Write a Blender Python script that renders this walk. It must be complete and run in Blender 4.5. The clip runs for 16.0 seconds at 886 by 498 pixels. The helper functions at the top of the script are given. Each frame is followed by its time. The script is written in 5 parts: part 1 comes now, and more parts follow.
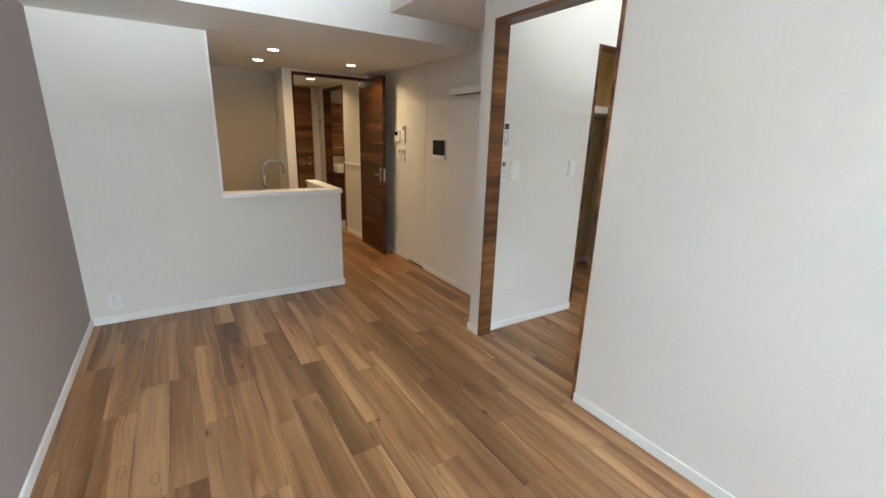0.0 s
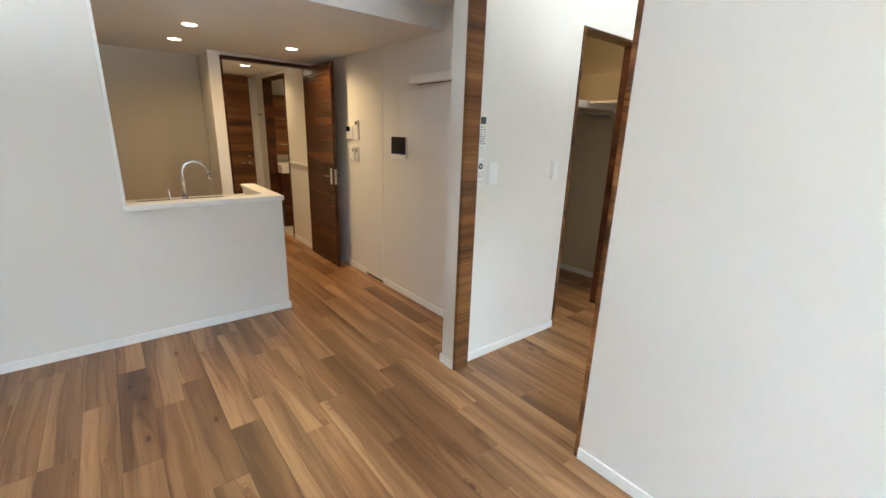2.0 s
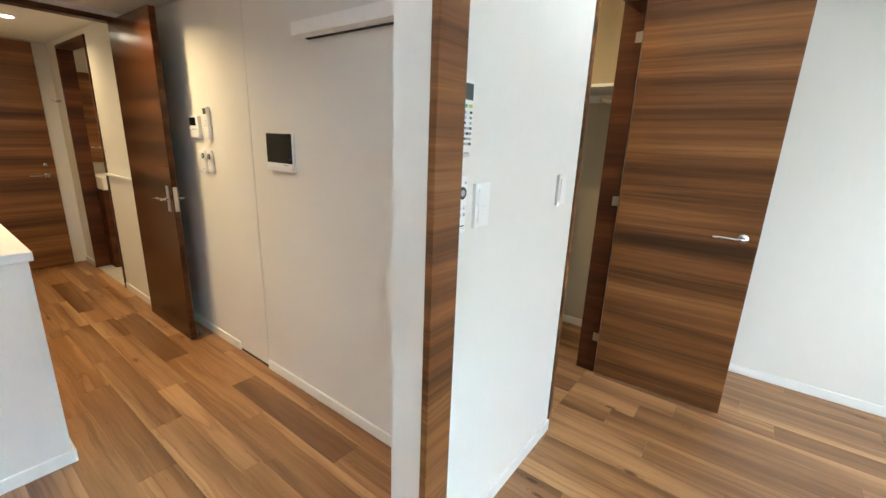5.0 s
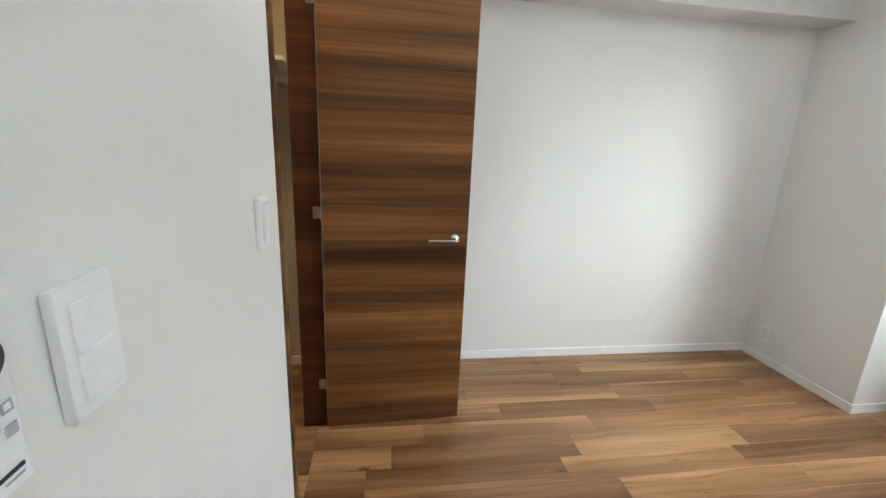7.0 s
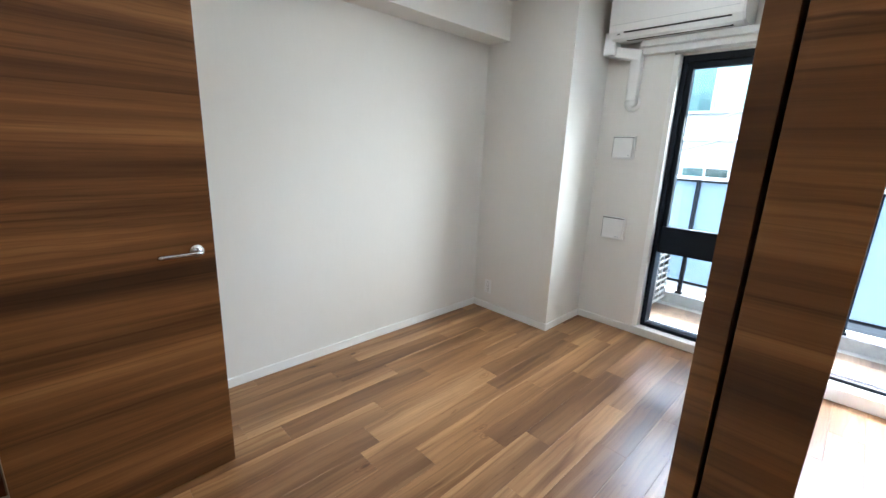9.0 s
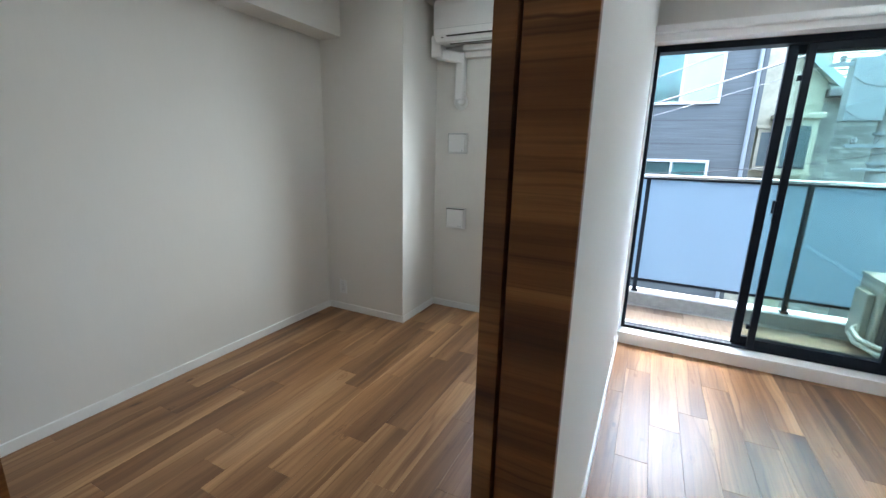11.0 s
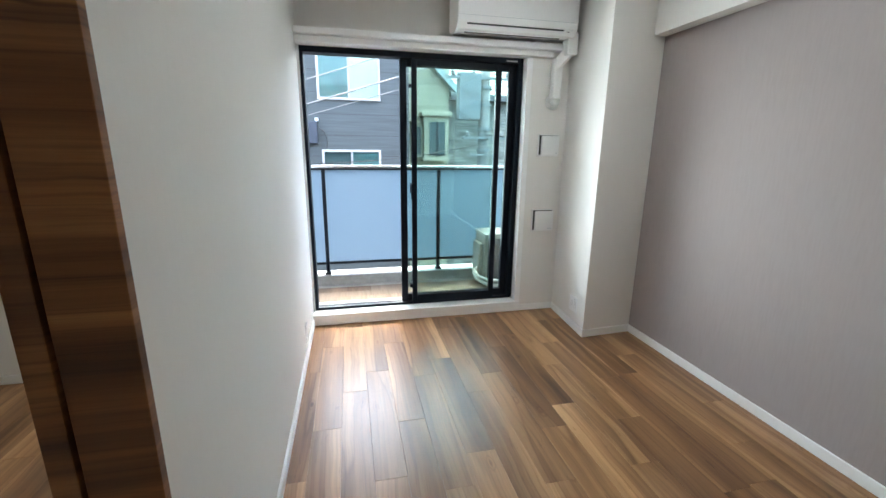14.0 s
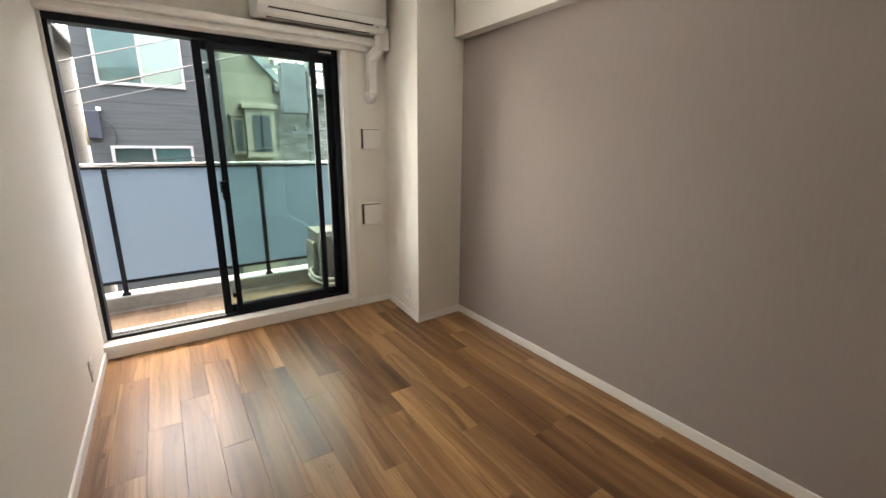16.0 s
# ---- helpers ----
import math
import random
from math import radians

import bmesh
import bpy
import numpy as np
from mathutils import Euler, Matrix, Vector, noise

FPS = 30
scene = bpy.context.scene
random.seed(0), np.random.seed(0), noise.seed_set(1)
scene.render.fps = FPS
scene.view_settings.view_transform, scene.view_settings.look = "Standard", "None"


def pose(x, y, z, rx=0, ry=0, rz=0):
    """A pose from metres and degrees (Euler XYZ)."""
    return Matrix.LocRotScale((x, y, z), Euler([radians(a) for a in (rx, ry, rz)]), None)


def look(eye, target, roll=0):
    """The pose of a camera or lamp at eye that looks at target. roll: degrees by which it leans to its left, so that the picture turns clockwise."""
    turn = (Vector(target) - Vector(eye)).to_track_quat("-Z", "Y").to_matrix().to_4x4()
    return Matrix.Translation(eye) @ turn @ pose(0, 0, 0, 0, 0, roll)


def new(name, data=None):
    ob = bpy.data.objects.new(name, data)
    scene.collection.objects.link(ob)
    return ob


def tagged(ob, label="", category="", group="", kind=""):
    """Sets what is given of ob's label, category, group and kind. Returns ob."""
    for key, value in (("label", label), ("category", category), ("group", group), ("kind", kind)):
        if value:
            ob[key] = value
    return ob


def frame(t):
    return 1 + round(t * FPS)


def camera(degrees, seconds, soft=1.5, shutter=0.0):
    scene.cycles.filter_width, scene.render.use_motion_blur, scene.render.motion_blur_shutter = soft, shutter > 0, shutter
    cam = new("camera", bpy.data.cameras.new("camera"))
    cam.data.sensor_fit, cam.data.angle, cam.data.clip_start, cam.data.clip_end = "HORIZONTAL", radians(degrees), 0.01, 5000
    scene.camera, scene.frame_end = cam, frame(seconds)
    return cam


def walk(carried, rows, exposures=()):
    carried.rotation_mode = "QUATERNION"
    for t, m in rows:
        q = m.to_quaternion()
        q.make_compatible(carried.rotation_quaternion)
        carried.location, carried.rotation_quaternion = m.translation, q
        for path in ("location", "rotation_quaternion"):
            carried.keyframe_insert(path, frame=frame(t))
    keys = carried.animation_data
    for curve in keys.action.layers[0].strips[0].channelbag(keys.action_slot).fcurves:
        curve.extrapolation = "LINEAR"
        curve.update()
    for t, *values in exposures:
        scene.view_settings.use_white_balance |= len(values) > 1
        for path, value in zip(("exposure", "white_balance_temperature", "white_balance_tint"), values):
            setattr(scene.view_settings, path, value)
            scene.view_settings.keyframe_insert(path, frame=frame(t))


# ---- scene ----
cam = camera(94.0, 16.0)
PATH = [
    (0, (0.007, -0.061, 1.427), (1.053, 1.557, 0.893), 1.8),
    (0.5, (0.081, 0.023, 1.43), (1.208, 1.585, 0.891), 1.8),
    (1, (0.164, 0.128, 1.425), (1.347, 1.647, 0.885), 1.9),
    (1.5, (0.22, 0.252, 1.429), (1.426, 1.753, 0.888), 1.9),
    (2, (0.249, 0.411, 1.424), (1.461, 1.906, 0.879), 1.9),
    (2.5, (0.387, 0.575, 1.413), (1.6, 2.07, 0.869), 2.0),
    (3, (0.537, 0.76, 1.398), (1.757, 2.251, 0.86), 2.0),
    (3.2, (0.595, 0.832, 1.412), (1.814, 2.319, 0.864), 1.9),
    (5.3, (1.108, 1.601, 1.377), (2.743, 2.631, 0.862), 2.2),
    (5.5, (1.176, 1.643, 1.382), (2.873, 2.565, 0.865), 2.2),
    (6, (1.321, 1.757, 1.391), (3.165, 2.342, 0.884), 2.2),
    (6.5, (1.483, 1.852, 1.385), (3.412, 2.001, 0.878), 2.4),
    (7, (1.618, 1.873, 1.396), (3.532, 1.584, 0.894), 2.5),
    (7.5, (1.716, 1.906, 1.402), (3.526, 1.216, 0.903), 2.6),
    (8, (1.772, 1.949, 1.391), (3.425, 0.938, 0.898), 2.4),
    (8.5, (1.761, 1.946, 1.381), (3.276, 0.733, 0.900), 2.2),
    (8.7, (1.762, 1.944, 1.379), (3.218, 0.664, 0.897), 2.2),
    (10.8, (1.667, 1.859, 1.347), (2.613, 0.158, 0.886), 1.7),
    (11, (1.657, 1.878, 1.351), (2.521, 0.135, 0.89), 1.4),
    (11.5, (1.623, 1.856, 1.348), (2.288, 0.026, 0.89), 1.3),
    (12, (1.595, 1.855, 1.337), (2.039, -0.042, 0.883), 1.7),
    (12.5, (1.581, 1.849, 1.344), (1.796, -0.086, 0.885), 1.4),
    (13, (1.546, 1.866, 1.344), (1.534, -0.080, 0.881), 1.3),
    (13.5, (1.489, 1.887, 1.352), (1.267, -0.045, 0.886), 1.0),
    (14, (1.428, 1.894, 1.372), (1.001, -0.001, 0.895), 0.7),
    (14.5, (1.373, 1.904, 1.357), (0.744, 0.065, 0.885), 0.9),
    (15, (1.344, 1.910, 1.357), (0.532, 0.147, 0.881), 0.7),
    (15.5, (1.327, 1.927, 1.357), (0.354, 0.247, 0.874), 0.5),
    (16, (1.304, 1.935, 1.356), (0.218, 0.328, 0.869), 0.5),
]
EXPOSURE = [(0.0, 5.25, 5850, 3), (3.0, 5.72, 5850, 3), (5.5, 5.98, 5500, -1), (7.0, 5.5, 5650, 2), (8.5, 5.46, 5650, 4), (9.6, 5.05, 5550, 2), (11.0, 4.55, 5550, 1), (12.5, 4.42, 5750, 1), (14.0, 4.36, 5900, 1), (15.0, 4.14, 6650, 5), (16.0, 4.0, 7700, 9)]
walk(cam, [(t, look(eye, target, roll)) for t, eye, target, roll in PATH], EXPOSURE)

# ---- light ----
world = bpy.data.worlds.new("overcast_sky")
scene.world = world
world.use_nodes = True
wn, wl = world.node_tree.nodes, world.node_tree.links
wn.clear()
sky = wn.new("ShaderNodeTexSky")
sky.sky_type = "NISHITA"
sky.sun_disc = False
sky.sun_elevation = radians(75)
sky.sun_rotation = radians(188)
sky.air_density, sky.dust_density, sky.ozone_density = 1.0, 7.0, 1.0
bg = wn.new("ShaderNodeBackground")
bg.inputs["Strength"].default_value = 0.15
wo = wn.new("ShaderNodeOutputWorld")
wl.new(sky.outputs["Color"], bg.inputs["Color"])
wl.new(bg.outputs["Background"], wo.inputs["Surface"])

sun = new("sun", bpy.data.lights.new("sun", "SUN"))
sun.data.energy, sun.data.angle, sun.data.color = 0.4, radians(170), (1.0, 0.985, 0.96)
sun.matrix_world = look((0, 0, 30), (2.0, 8.0, 0))

WARM = (1.0, 0.65, 0.31)


def spot(x, y, z, watts):
    lamp = new("downlight_lamp", bpy.data.lights.new("downlight_lamp", "AREA"))
    lamp.data.shape, lamp.data.size = "DISK", 0.075
    lamp.data.energy, lamp.data.color, lamp.data.spread = watts, WARM, radians(150)
    lamp.matrix_world = pose(x, y, z)
    return lamp


def window_light(name, x, z, width, height, watts, tone, aside=0.0, rise=0.0, spread=90):
    """Lamp added in a window's opening to stand for sky light, thrown inwards."""
    lamp = new(name, bpy.data.lights.new(name, "AREA"))
    lamp.data.shape, lamp.data.size, lamp.data.size_y = "RECTANGLE", width, height
    lamp.data.energy, lamp.data.color, lamp.data.spread = watts, tone, radians(spread)
    lamp.matrix_world = look((x, -1.325, z), (x + aside, -0.325, z + rise))
    return lamp


window_light("window_light_living", 0.66, 1.63, 0.90, 0.30, 1.02, (0.975, 0.99, 1.0), -0.15, 0.52, 56)
window_light("window_light_living_side", 0.48, 1.20, 0.70, 1.30, 0.41, (0.975, 0.99, 1.0), -0.58, -0.08, 78)
window_light("window_light_bedroom", 2.44, 1.62, 0.52, 0.30, 0.50, (1.0, 0.985, 0.945), 0.10, 0.52, 56)
window_light("window_light_bedroom_side", 2.46, 1.25, 0.55, 1.20, 0.33, (1.0, 0.985, 0.94), 0.60, -0.36, 86)


# ---- materials ----
def material(name, color, rough=0.5, metal=0.0, spec=0.5):
    m = bpy.data.materials.new(name)
    m.use_nodes = True
    b = m.node_tree.nodes["Principled BSDF"]
    b.inputs["Base Color"].default_value = (*color, 1)
    b.inputs["Roughness"].default_value = rough
    b.inputs["Metallic"].default_value = metal
    b.inputs["Specular IOR Level"].default_value = spec
    return m


def nodes_of(m):
    return m.node_tree.nodes, m.node_tree.links, m.node_tree.nodes["Principled BSDF"]


def coords(n, l, scale, kind="Object"):
    tc, mp = n.new("ShaderNodeTexCoord"), n.new("ShaderNodeMapping")
    mp.inputs["Scale"].default_value = scale
    l.new(tc.outputs[kind], mp.inputs["Vector"])
    return mp.outputs["Vector"]


def noise_tex(n, l, vec, scale, detail=4.0, rough=0.55, distort=0.0):
    t = n.new("ShaderNodeTexNoise")
    t.inputs["Scale"].default_value, t.inputs["Detail"].default_value = scale, detail
    t.inputs["Roughness"].default_value, t.inputs["Distortion"].default_value = rough, distort
    l.new(vec, t.inputs["Vector"])
    return t.outputs["Fac"]


def ramp(n, l, fac, stops):
    r = n.new("ShaderNodeValToRGB")
    while len(r.color_ramp.elements) < len(stops):
        r.color_ramp.elements.new(0.5)
    for e, (p, c) in zip(r.color_ramp.elements, stops):
        e.position, e.color = p, (*c, 1)
    l.new(fac, r.inputs["Fac"])
    return r.outputs["Color"]


def mixed(n, l, a, b, fac, mode="MIX"):
    x = n.new("ShaderNodeMix")
    x.data_type, x.blend_type = "RGBA", mode
    for sock, val in ((x.inputs[6], a), (x.inputs[7], b), (x.inputs[0], fac)):
        if isinstance(val, bpy.types.NodeSocket):
            l.new(val, sock)
        elif isinstance(val, tuple):
            sock.default_value = (*val, 1)
        else:
            sock.default_value = val
    return x.outputs[2]


def bumped(n, l, b, height, strength, distance=0.002):
    bp = n.new("ShaderNodeBump")
    bp.inputs["Strength"].default_value, bp.inputs["Distance"].default_value = strength, distance
    l.new(height, bp.inputs["Height"])
    l.new(bp.outputs["Normal"], b.inputs["Normal"])


def wallpaper(name, color, weave=0.25, mottle=0.06):
    """Embossed vinyl wallpaper: fine weave, faint unevenness of the plaster behind."""
    m = material(name, color, 0.75, spec=0.25)
    n, l, b = nodes_of(m)
    fine = noise_tex(n, l, coords(n, l, (1, 1, 2.2)), 420, 3)
    broad = noise_tex(n, l, coords(n, l, (1, 1, 1)), 1.6, 3)
    threads = noise_tex(n, l, coords(n, l, (14, 14, 320)), 1.0, 2)
    dark = tuple(c * (1 - mottle) for c in color)
    c1 = mixed(n, l, color, dark, ramp(n, l, fine, [(0.38, (0, 0, 0)), (0.62, (1, 1, 1))]))
    cross = noise_tex(n, l, coords(n, l, (90, 90, 9)), 1.0, 3)
    c1 = mixed(n, l, c1, dark, ramp(n, l, cross, [(0.42, (0, 0, 0)), (0.66, (1, 1, 1))]))
    l.new(mixed(n, l, c1, tuple(c * 0.95 for c in color), broad), b.inputs["Base Color"])
    h = n.new("ShaderNodeMath")
    h.operation = "ADD"
    l.new(fine, h.inputs[0])
    l.new(threads, h.inputs[1])
    bumped(n, l, b, h.outputs[0], weave, 0.0012)
    return m


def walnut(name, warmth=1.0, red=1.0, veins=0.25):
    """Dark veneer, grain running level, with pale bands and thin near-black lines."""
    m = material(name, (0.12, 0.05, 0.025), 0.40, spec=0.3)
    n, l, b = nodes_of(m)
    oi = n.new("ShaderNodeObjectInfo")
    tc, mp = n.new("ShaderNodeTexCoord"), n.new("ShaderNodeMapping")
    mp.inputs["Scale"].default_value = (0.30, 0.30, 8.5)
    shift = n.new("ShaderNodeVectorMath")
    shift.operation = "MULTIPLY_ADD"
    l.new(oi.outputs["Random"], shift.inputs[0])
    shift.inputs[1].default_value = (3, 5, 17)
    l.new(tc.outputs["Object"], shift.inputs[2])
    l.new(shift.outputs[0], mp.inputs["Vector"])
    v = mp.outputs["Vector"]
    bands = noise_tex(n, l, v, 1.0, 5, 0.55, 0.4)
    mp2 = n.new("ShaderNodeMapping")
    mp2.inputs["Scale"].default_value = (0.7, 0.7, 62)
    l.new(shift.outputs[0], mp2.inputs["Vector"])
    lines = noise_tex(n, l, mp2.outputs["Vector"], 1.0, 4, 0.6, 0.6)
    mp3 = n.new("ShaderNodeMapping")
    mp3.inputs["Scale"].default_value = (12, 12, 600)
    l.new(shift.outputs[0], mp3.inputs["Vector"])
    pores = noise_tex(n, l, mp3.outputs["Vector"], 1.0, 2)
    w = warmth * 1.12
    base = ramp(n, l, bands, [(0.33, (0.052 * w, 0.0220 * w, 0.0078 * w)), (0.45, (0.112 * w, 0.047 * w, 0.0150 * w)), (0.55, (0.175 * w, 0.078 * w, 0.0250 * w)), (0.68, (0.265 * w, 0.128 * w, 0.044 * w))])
    dark = ramp(n, l, lines, [(0.28, (0.55, 0.51, 0.48)), (0.42, (0.90, 0.89, 0.88)), (0.55, (1, 1, 1)), (0.75, (1.22, 1.20, 1.16))])
    wave = n.new("ShaderNodeTexWave")
    wave.wave_type, wave.bands_direction = "BANDS", "Z"
    wave.inputs["Scale"].default_value, wave.inputs["Distortion"].default_value = 15.0, 4.5
    wave.inputs["Detail"].default_value, wave.inputs["Detail Scale"].default_value = 2.0, 0.7
    mp4 = n.new("ShaderNodeMapping")
    mp4.inputs["Scale"].default_value = (0.55, 0.55, 1.0)
    l.new(shift.outputs[0], mp4.inputs["Vector"])
    l.new(mp4.outputs["Vector"], wave.inputs["Vector"])
    thin = ramp(n, l, wave.outputs["Fac"], [(0.0, (0.34, 0.28, 0.24)), (0.10, (0.68, 0.63, 0.58)), (0.24, (1, 1, 1))])
    mp5 = n.new("ShaderNodeMapping")
    mp5.inputs["Scale"].default_value = (0.5, 0.5, 3.2)
    l.new(shift.outputs[0], mp5.inputs["Vector"])
    where = ramp(n, l, noise_tex(n, l, mp5.outputs["Vector"], 1.0, 2), [(0.46 if veins < 0.5 else 0.48, (0, 0, 0)), (0.62 if veins < 0.5 else 0.60, (veins, veins, veins))])
    base = mixed(n, l, base, mixed(n, l, base, thin, 1.0, "MULTIPLY"), where)
    c = mixed(n, l, base, dark, 1.0, "MULTIPLY")
    c = mixed(n, l, c, (1.0, 1 / red, 1 / red), 1.0, "MULTIPLY")
    p = ramp(n, l, pores, [(0.3, (0.8, 0.78, 0.76)), (0.6, (1, 1, 1))])
    l.new(mixed(n, l, c, p, 0.6, "MULTIPLY"), b.inputs["Base Color"])
    bumped(n, l, b, pores, 0.08, 0.0006)
    return m


def plank_wood(name, sheen=0.32):
    """Printed oak flooring: tone set plank by plank, soft figure along y, pale sapwood streaks, knots."""
    m = material(name, (0.3, 0.17, 0.09), sheen, spec=0.5)
    n, l, b = nodes_of(m)
    oi = n.new("ShaderNodeObjectInfo")
    tc = n.new("ShaderNodeTexCoord")
    shift = n.new("ShaderNodeVectorMath")
    shift.operation = "MULTIPLY_ADD"
    l.new(oi.outputs["Random"], shift.inputs[0])
    shift.inputs[1].default_value = (31, 47, 13)
    l.new(tc.outputs["Object"], shift.inputs[2])

    def at(scale, src=None):
        mp = n.new("ShaderNodeMapping")
        mp.inputs["Scale"].default_value = scale
        l.new(src or shift.outputs[0], mp.inputs["Vector"])
        return mp.outputs["Vector"]

    # the grain swings gently from side to side along the board
    swing = n.new("ShaderNodeTexNoise")
    swing.inputs["Scale"].default_value, swing.inputs["Detail"].default_value = 2.6, 2.0
    l.new(shift.outputs[0], swing.inputs["Vector"])
    bend = n.new("ShaderNodeVectorMath")
    bend.operation = "MULTIPLY_ADD"
    l.new(swing.outputs["Color"], bend.inputs[0])
    bend.inputs[1].default_value = (0.045, 0.0, 0.0)
    l.new(shift.outputs[0], bend.inputs[2])
    bent = bend.outputs[0]

    broad = noise_tex(n, l, at((7.5, 0.75, 1), bent), 1.0, 2, 0.5, 0.3)
    figure = noise_tex(n, l, at((26, 0.85, 1), bent), 1.0, 4, 0.62, 0.7)
    fine = noise_tex(n, l, at((85, 1.7, 1), bent), 1.0, 4, 0.65, 0.4)
    pores = noise_tex(n, l, at((430, 11, 1), bent), 1.0, 3, 0.6)
    # sapwood lies along one long edge of most boards, its border wandering
    sep = n.new("ShaderNodeSeparateXYZ")
    l.new(tc.outputs["Object"], sep.inputs[0])
    side = n.new("ShaderNodeMath")
    side.operation = "SINE"
    spin = n.new("ShaderNodeMath")
    spin.operation = "MULTIPLY"
    l.new(oi.outputs["Random"], spin.inputs[0])
    spin.inputs[1].default_value = 57.0
    l.new(spin.outputs[0], side.inputs[0])
    lean = n.new("ShaderNodeMath")
    lean.operation = "MULTIPLY"
    l.new(sep.outputs["X"], lean.inputs[0])
    l.new(side.outputs[0], lean.inputs[1])
    drift = noise_tex(n, l, at((5.0, 0.42, 1), bent), 1.0, 2.5, 0.5, 0.2)
    edge = n.new("ShaderNodeMath")
    edge.operation = "MULTIPLY_ADD"
    l.new(lean.outputs[0], edge.inputs[0])
    edge.inputs[1].default_value = 3.0
    l.new(drift, edge.inputs[2])
    sap = edge.outputs[0]
    tone = ramp(n, l, broad, [(0.30, (0.215, 0.106, 0.042)), (0.44, (0.315, 0.163, 0.069)), (0.58, (0.392, 0.214, 0.097)), (0.74, (0.468, 0.273, 0.133))])
    c = mixed(n, l, tone, (0.545, 0.330, 0.160), ramp(n, l, sap, [(0.600, (0, 0, 0)), (0.630, (0.40, 0.40, 0.40)), (0.76, (0.72, 0.72, 0.72))]))
    stripe = noise_tex(n, l, at((15, 0.55, 1), bent), 1.0, 2.5, 0.55, 0.3)
    c = mixed(n, l, c, (0.490, 0.292, 0.140), ramp(n, l, stripe, [(0.570, (0, 0, 0)), (0.600, (0.38, 0.38, 0.38)), (0.70, (0.66, 0.66, 0.66))]))
    # the heart side of a board is darker, with a thread line at the sapwood's border
    c = mixed(n, l, c, ramp(n, l, sap, [(0.32, (0.60, 0.55, 0.50)), (0.45, (0.86, 0.84, 0.82)), (0.575, (0.95, 0.94, 0.93)), (0.595, (0.70, 0.64, 0.58)), (0.610, (1, 1, 1))]), 0.8, "MULTIPLY")
    c = mixed(n, l, c, ramp(n, l, figure, [(0.28, (0.66, 0.61, 0.56)), (0.43, (0.93, 0.92, 0.91)), (0.60, (1.06, 1.06, 1.06)), (0.76, (1.24, 1.26, 1.28))]), 0.9, "MULTIPLY")
    c = mixed(n, l, c, ramp(n, l, fine, [(0.30, (0.76, 0.72, 0.68)), (0.48, (1, 1, 1)), (0.72, (1.12, 1.12, 1.12))]), 0.95, "MULTIPLY")
    specks = noise_tex(n, l, at((60, 9, 1), bent), 1.0, 3, 0.6, 0.8)
    c = mixed(n, l, c, ramp(n, l, specks, [(0.27, (0.62, 0.54, 0.47)), (0.36, (1, 1, 1))]), 0.8, "MULTIPLY")
    vo = n.new("ShaderNodeTexVoronoi")
    vo.inputs["Scale"].default_value = 1.0
    l.new(at((7.0, 2.6, 1), bent), vo.inputs["Vector"])
    wob = n.new("ShaderNodeMath")
    wob.operation = "MULTIPLY_ADD"
    l.new(figure, wob.inputs[0])
    wob.inputs[1].default_value = 0.16
    l.new(vo.outputs["Distance"], wob.inputs[2])
    knot = ramp(n, l, wob.outputs[0], [(0.125, (0.25, 0.17, 0.12)), (0.150, (0.60, 0.50, 0.42)), (0.180, (1.08, 1.06, 1.02)), (0.205, (0.74, 0.66, 0.58)), (0.235, (1.05, 1.04, 1.02)), (0.30, (1, 1, 1))])
    c = mixed(n, l, c, knot, 0.85, "MULTIPLY")
    c = mixed(n, l, c, ramp(n, l, pores, [(0.30, (0.88, 0.86, 0.84)), (0.5, (1, 1, 1))]), 0.5, "MULTIPLY")
    c = mixed(n, l, c, oi.outputs["Color"], 1.0, "MULTIPLY")
    l.new(c, b.inputs["Base Color"])
    rr = n.new("ShaderNodeMapRange")
    l.new(fine, rr.inputs["Value"])
    rr.inputs["To Min"].default_value, rr.inputs["To Max"].default_value = sheen - 0.05, sheen + 0.08
    l.new(rr.outputs["Result"], b.inputs["Roughness"])
    bumped(n, l, b, fine, 0.05, 0.0005)
    return m


def speckled(name, color, rough, scale, amount, metal=0.0, bump=0.0):
    m = material(name, color, rough, metal)
    n, l, b = nodes_of(m)
    f = noise_tex(n, l, coords(n, l, (1, 1, 1)), scale, 5)
    lo, hi = tuple(c * (1 - amount) for c in color), tuple(min(1, c * (1 + amount)) for c in color)
    l.new(ramp(n, l, f, [(0.3, lo), (0.7, hi)]), b.inputs["Base Color"])
    if bump:
        bumped(n, l, b, f, bump, 0.003)
    return m


def siding(name, color, period, streak=(1.2, 1.2, 40)):
    """Fibre-cement cladding: level streaks, board joints as relief."""
    m = material(name, color, 0.7)
    n, l, b = nodes_of(m)
    f = noise_tex(n, l, coords(n, l, streak), 1.0, 4, 0.6)
    g = noise_tex(n, l, coords(n, l, (1, 1, 1)), 0.7, 3)
    c = ramp(n, l, f, [(0.3, tuple(c * 0.62 for c in color)), (0.5, color), (0.7, tuple(min(1, c * 1.35) for c in color))])
    l.new(mixed(n, l, c, tuple(c * 0.85 for c in color), g), b.inputs["Base Color"])
    bumped(n, l, b, f, 0.5, period)
    return m


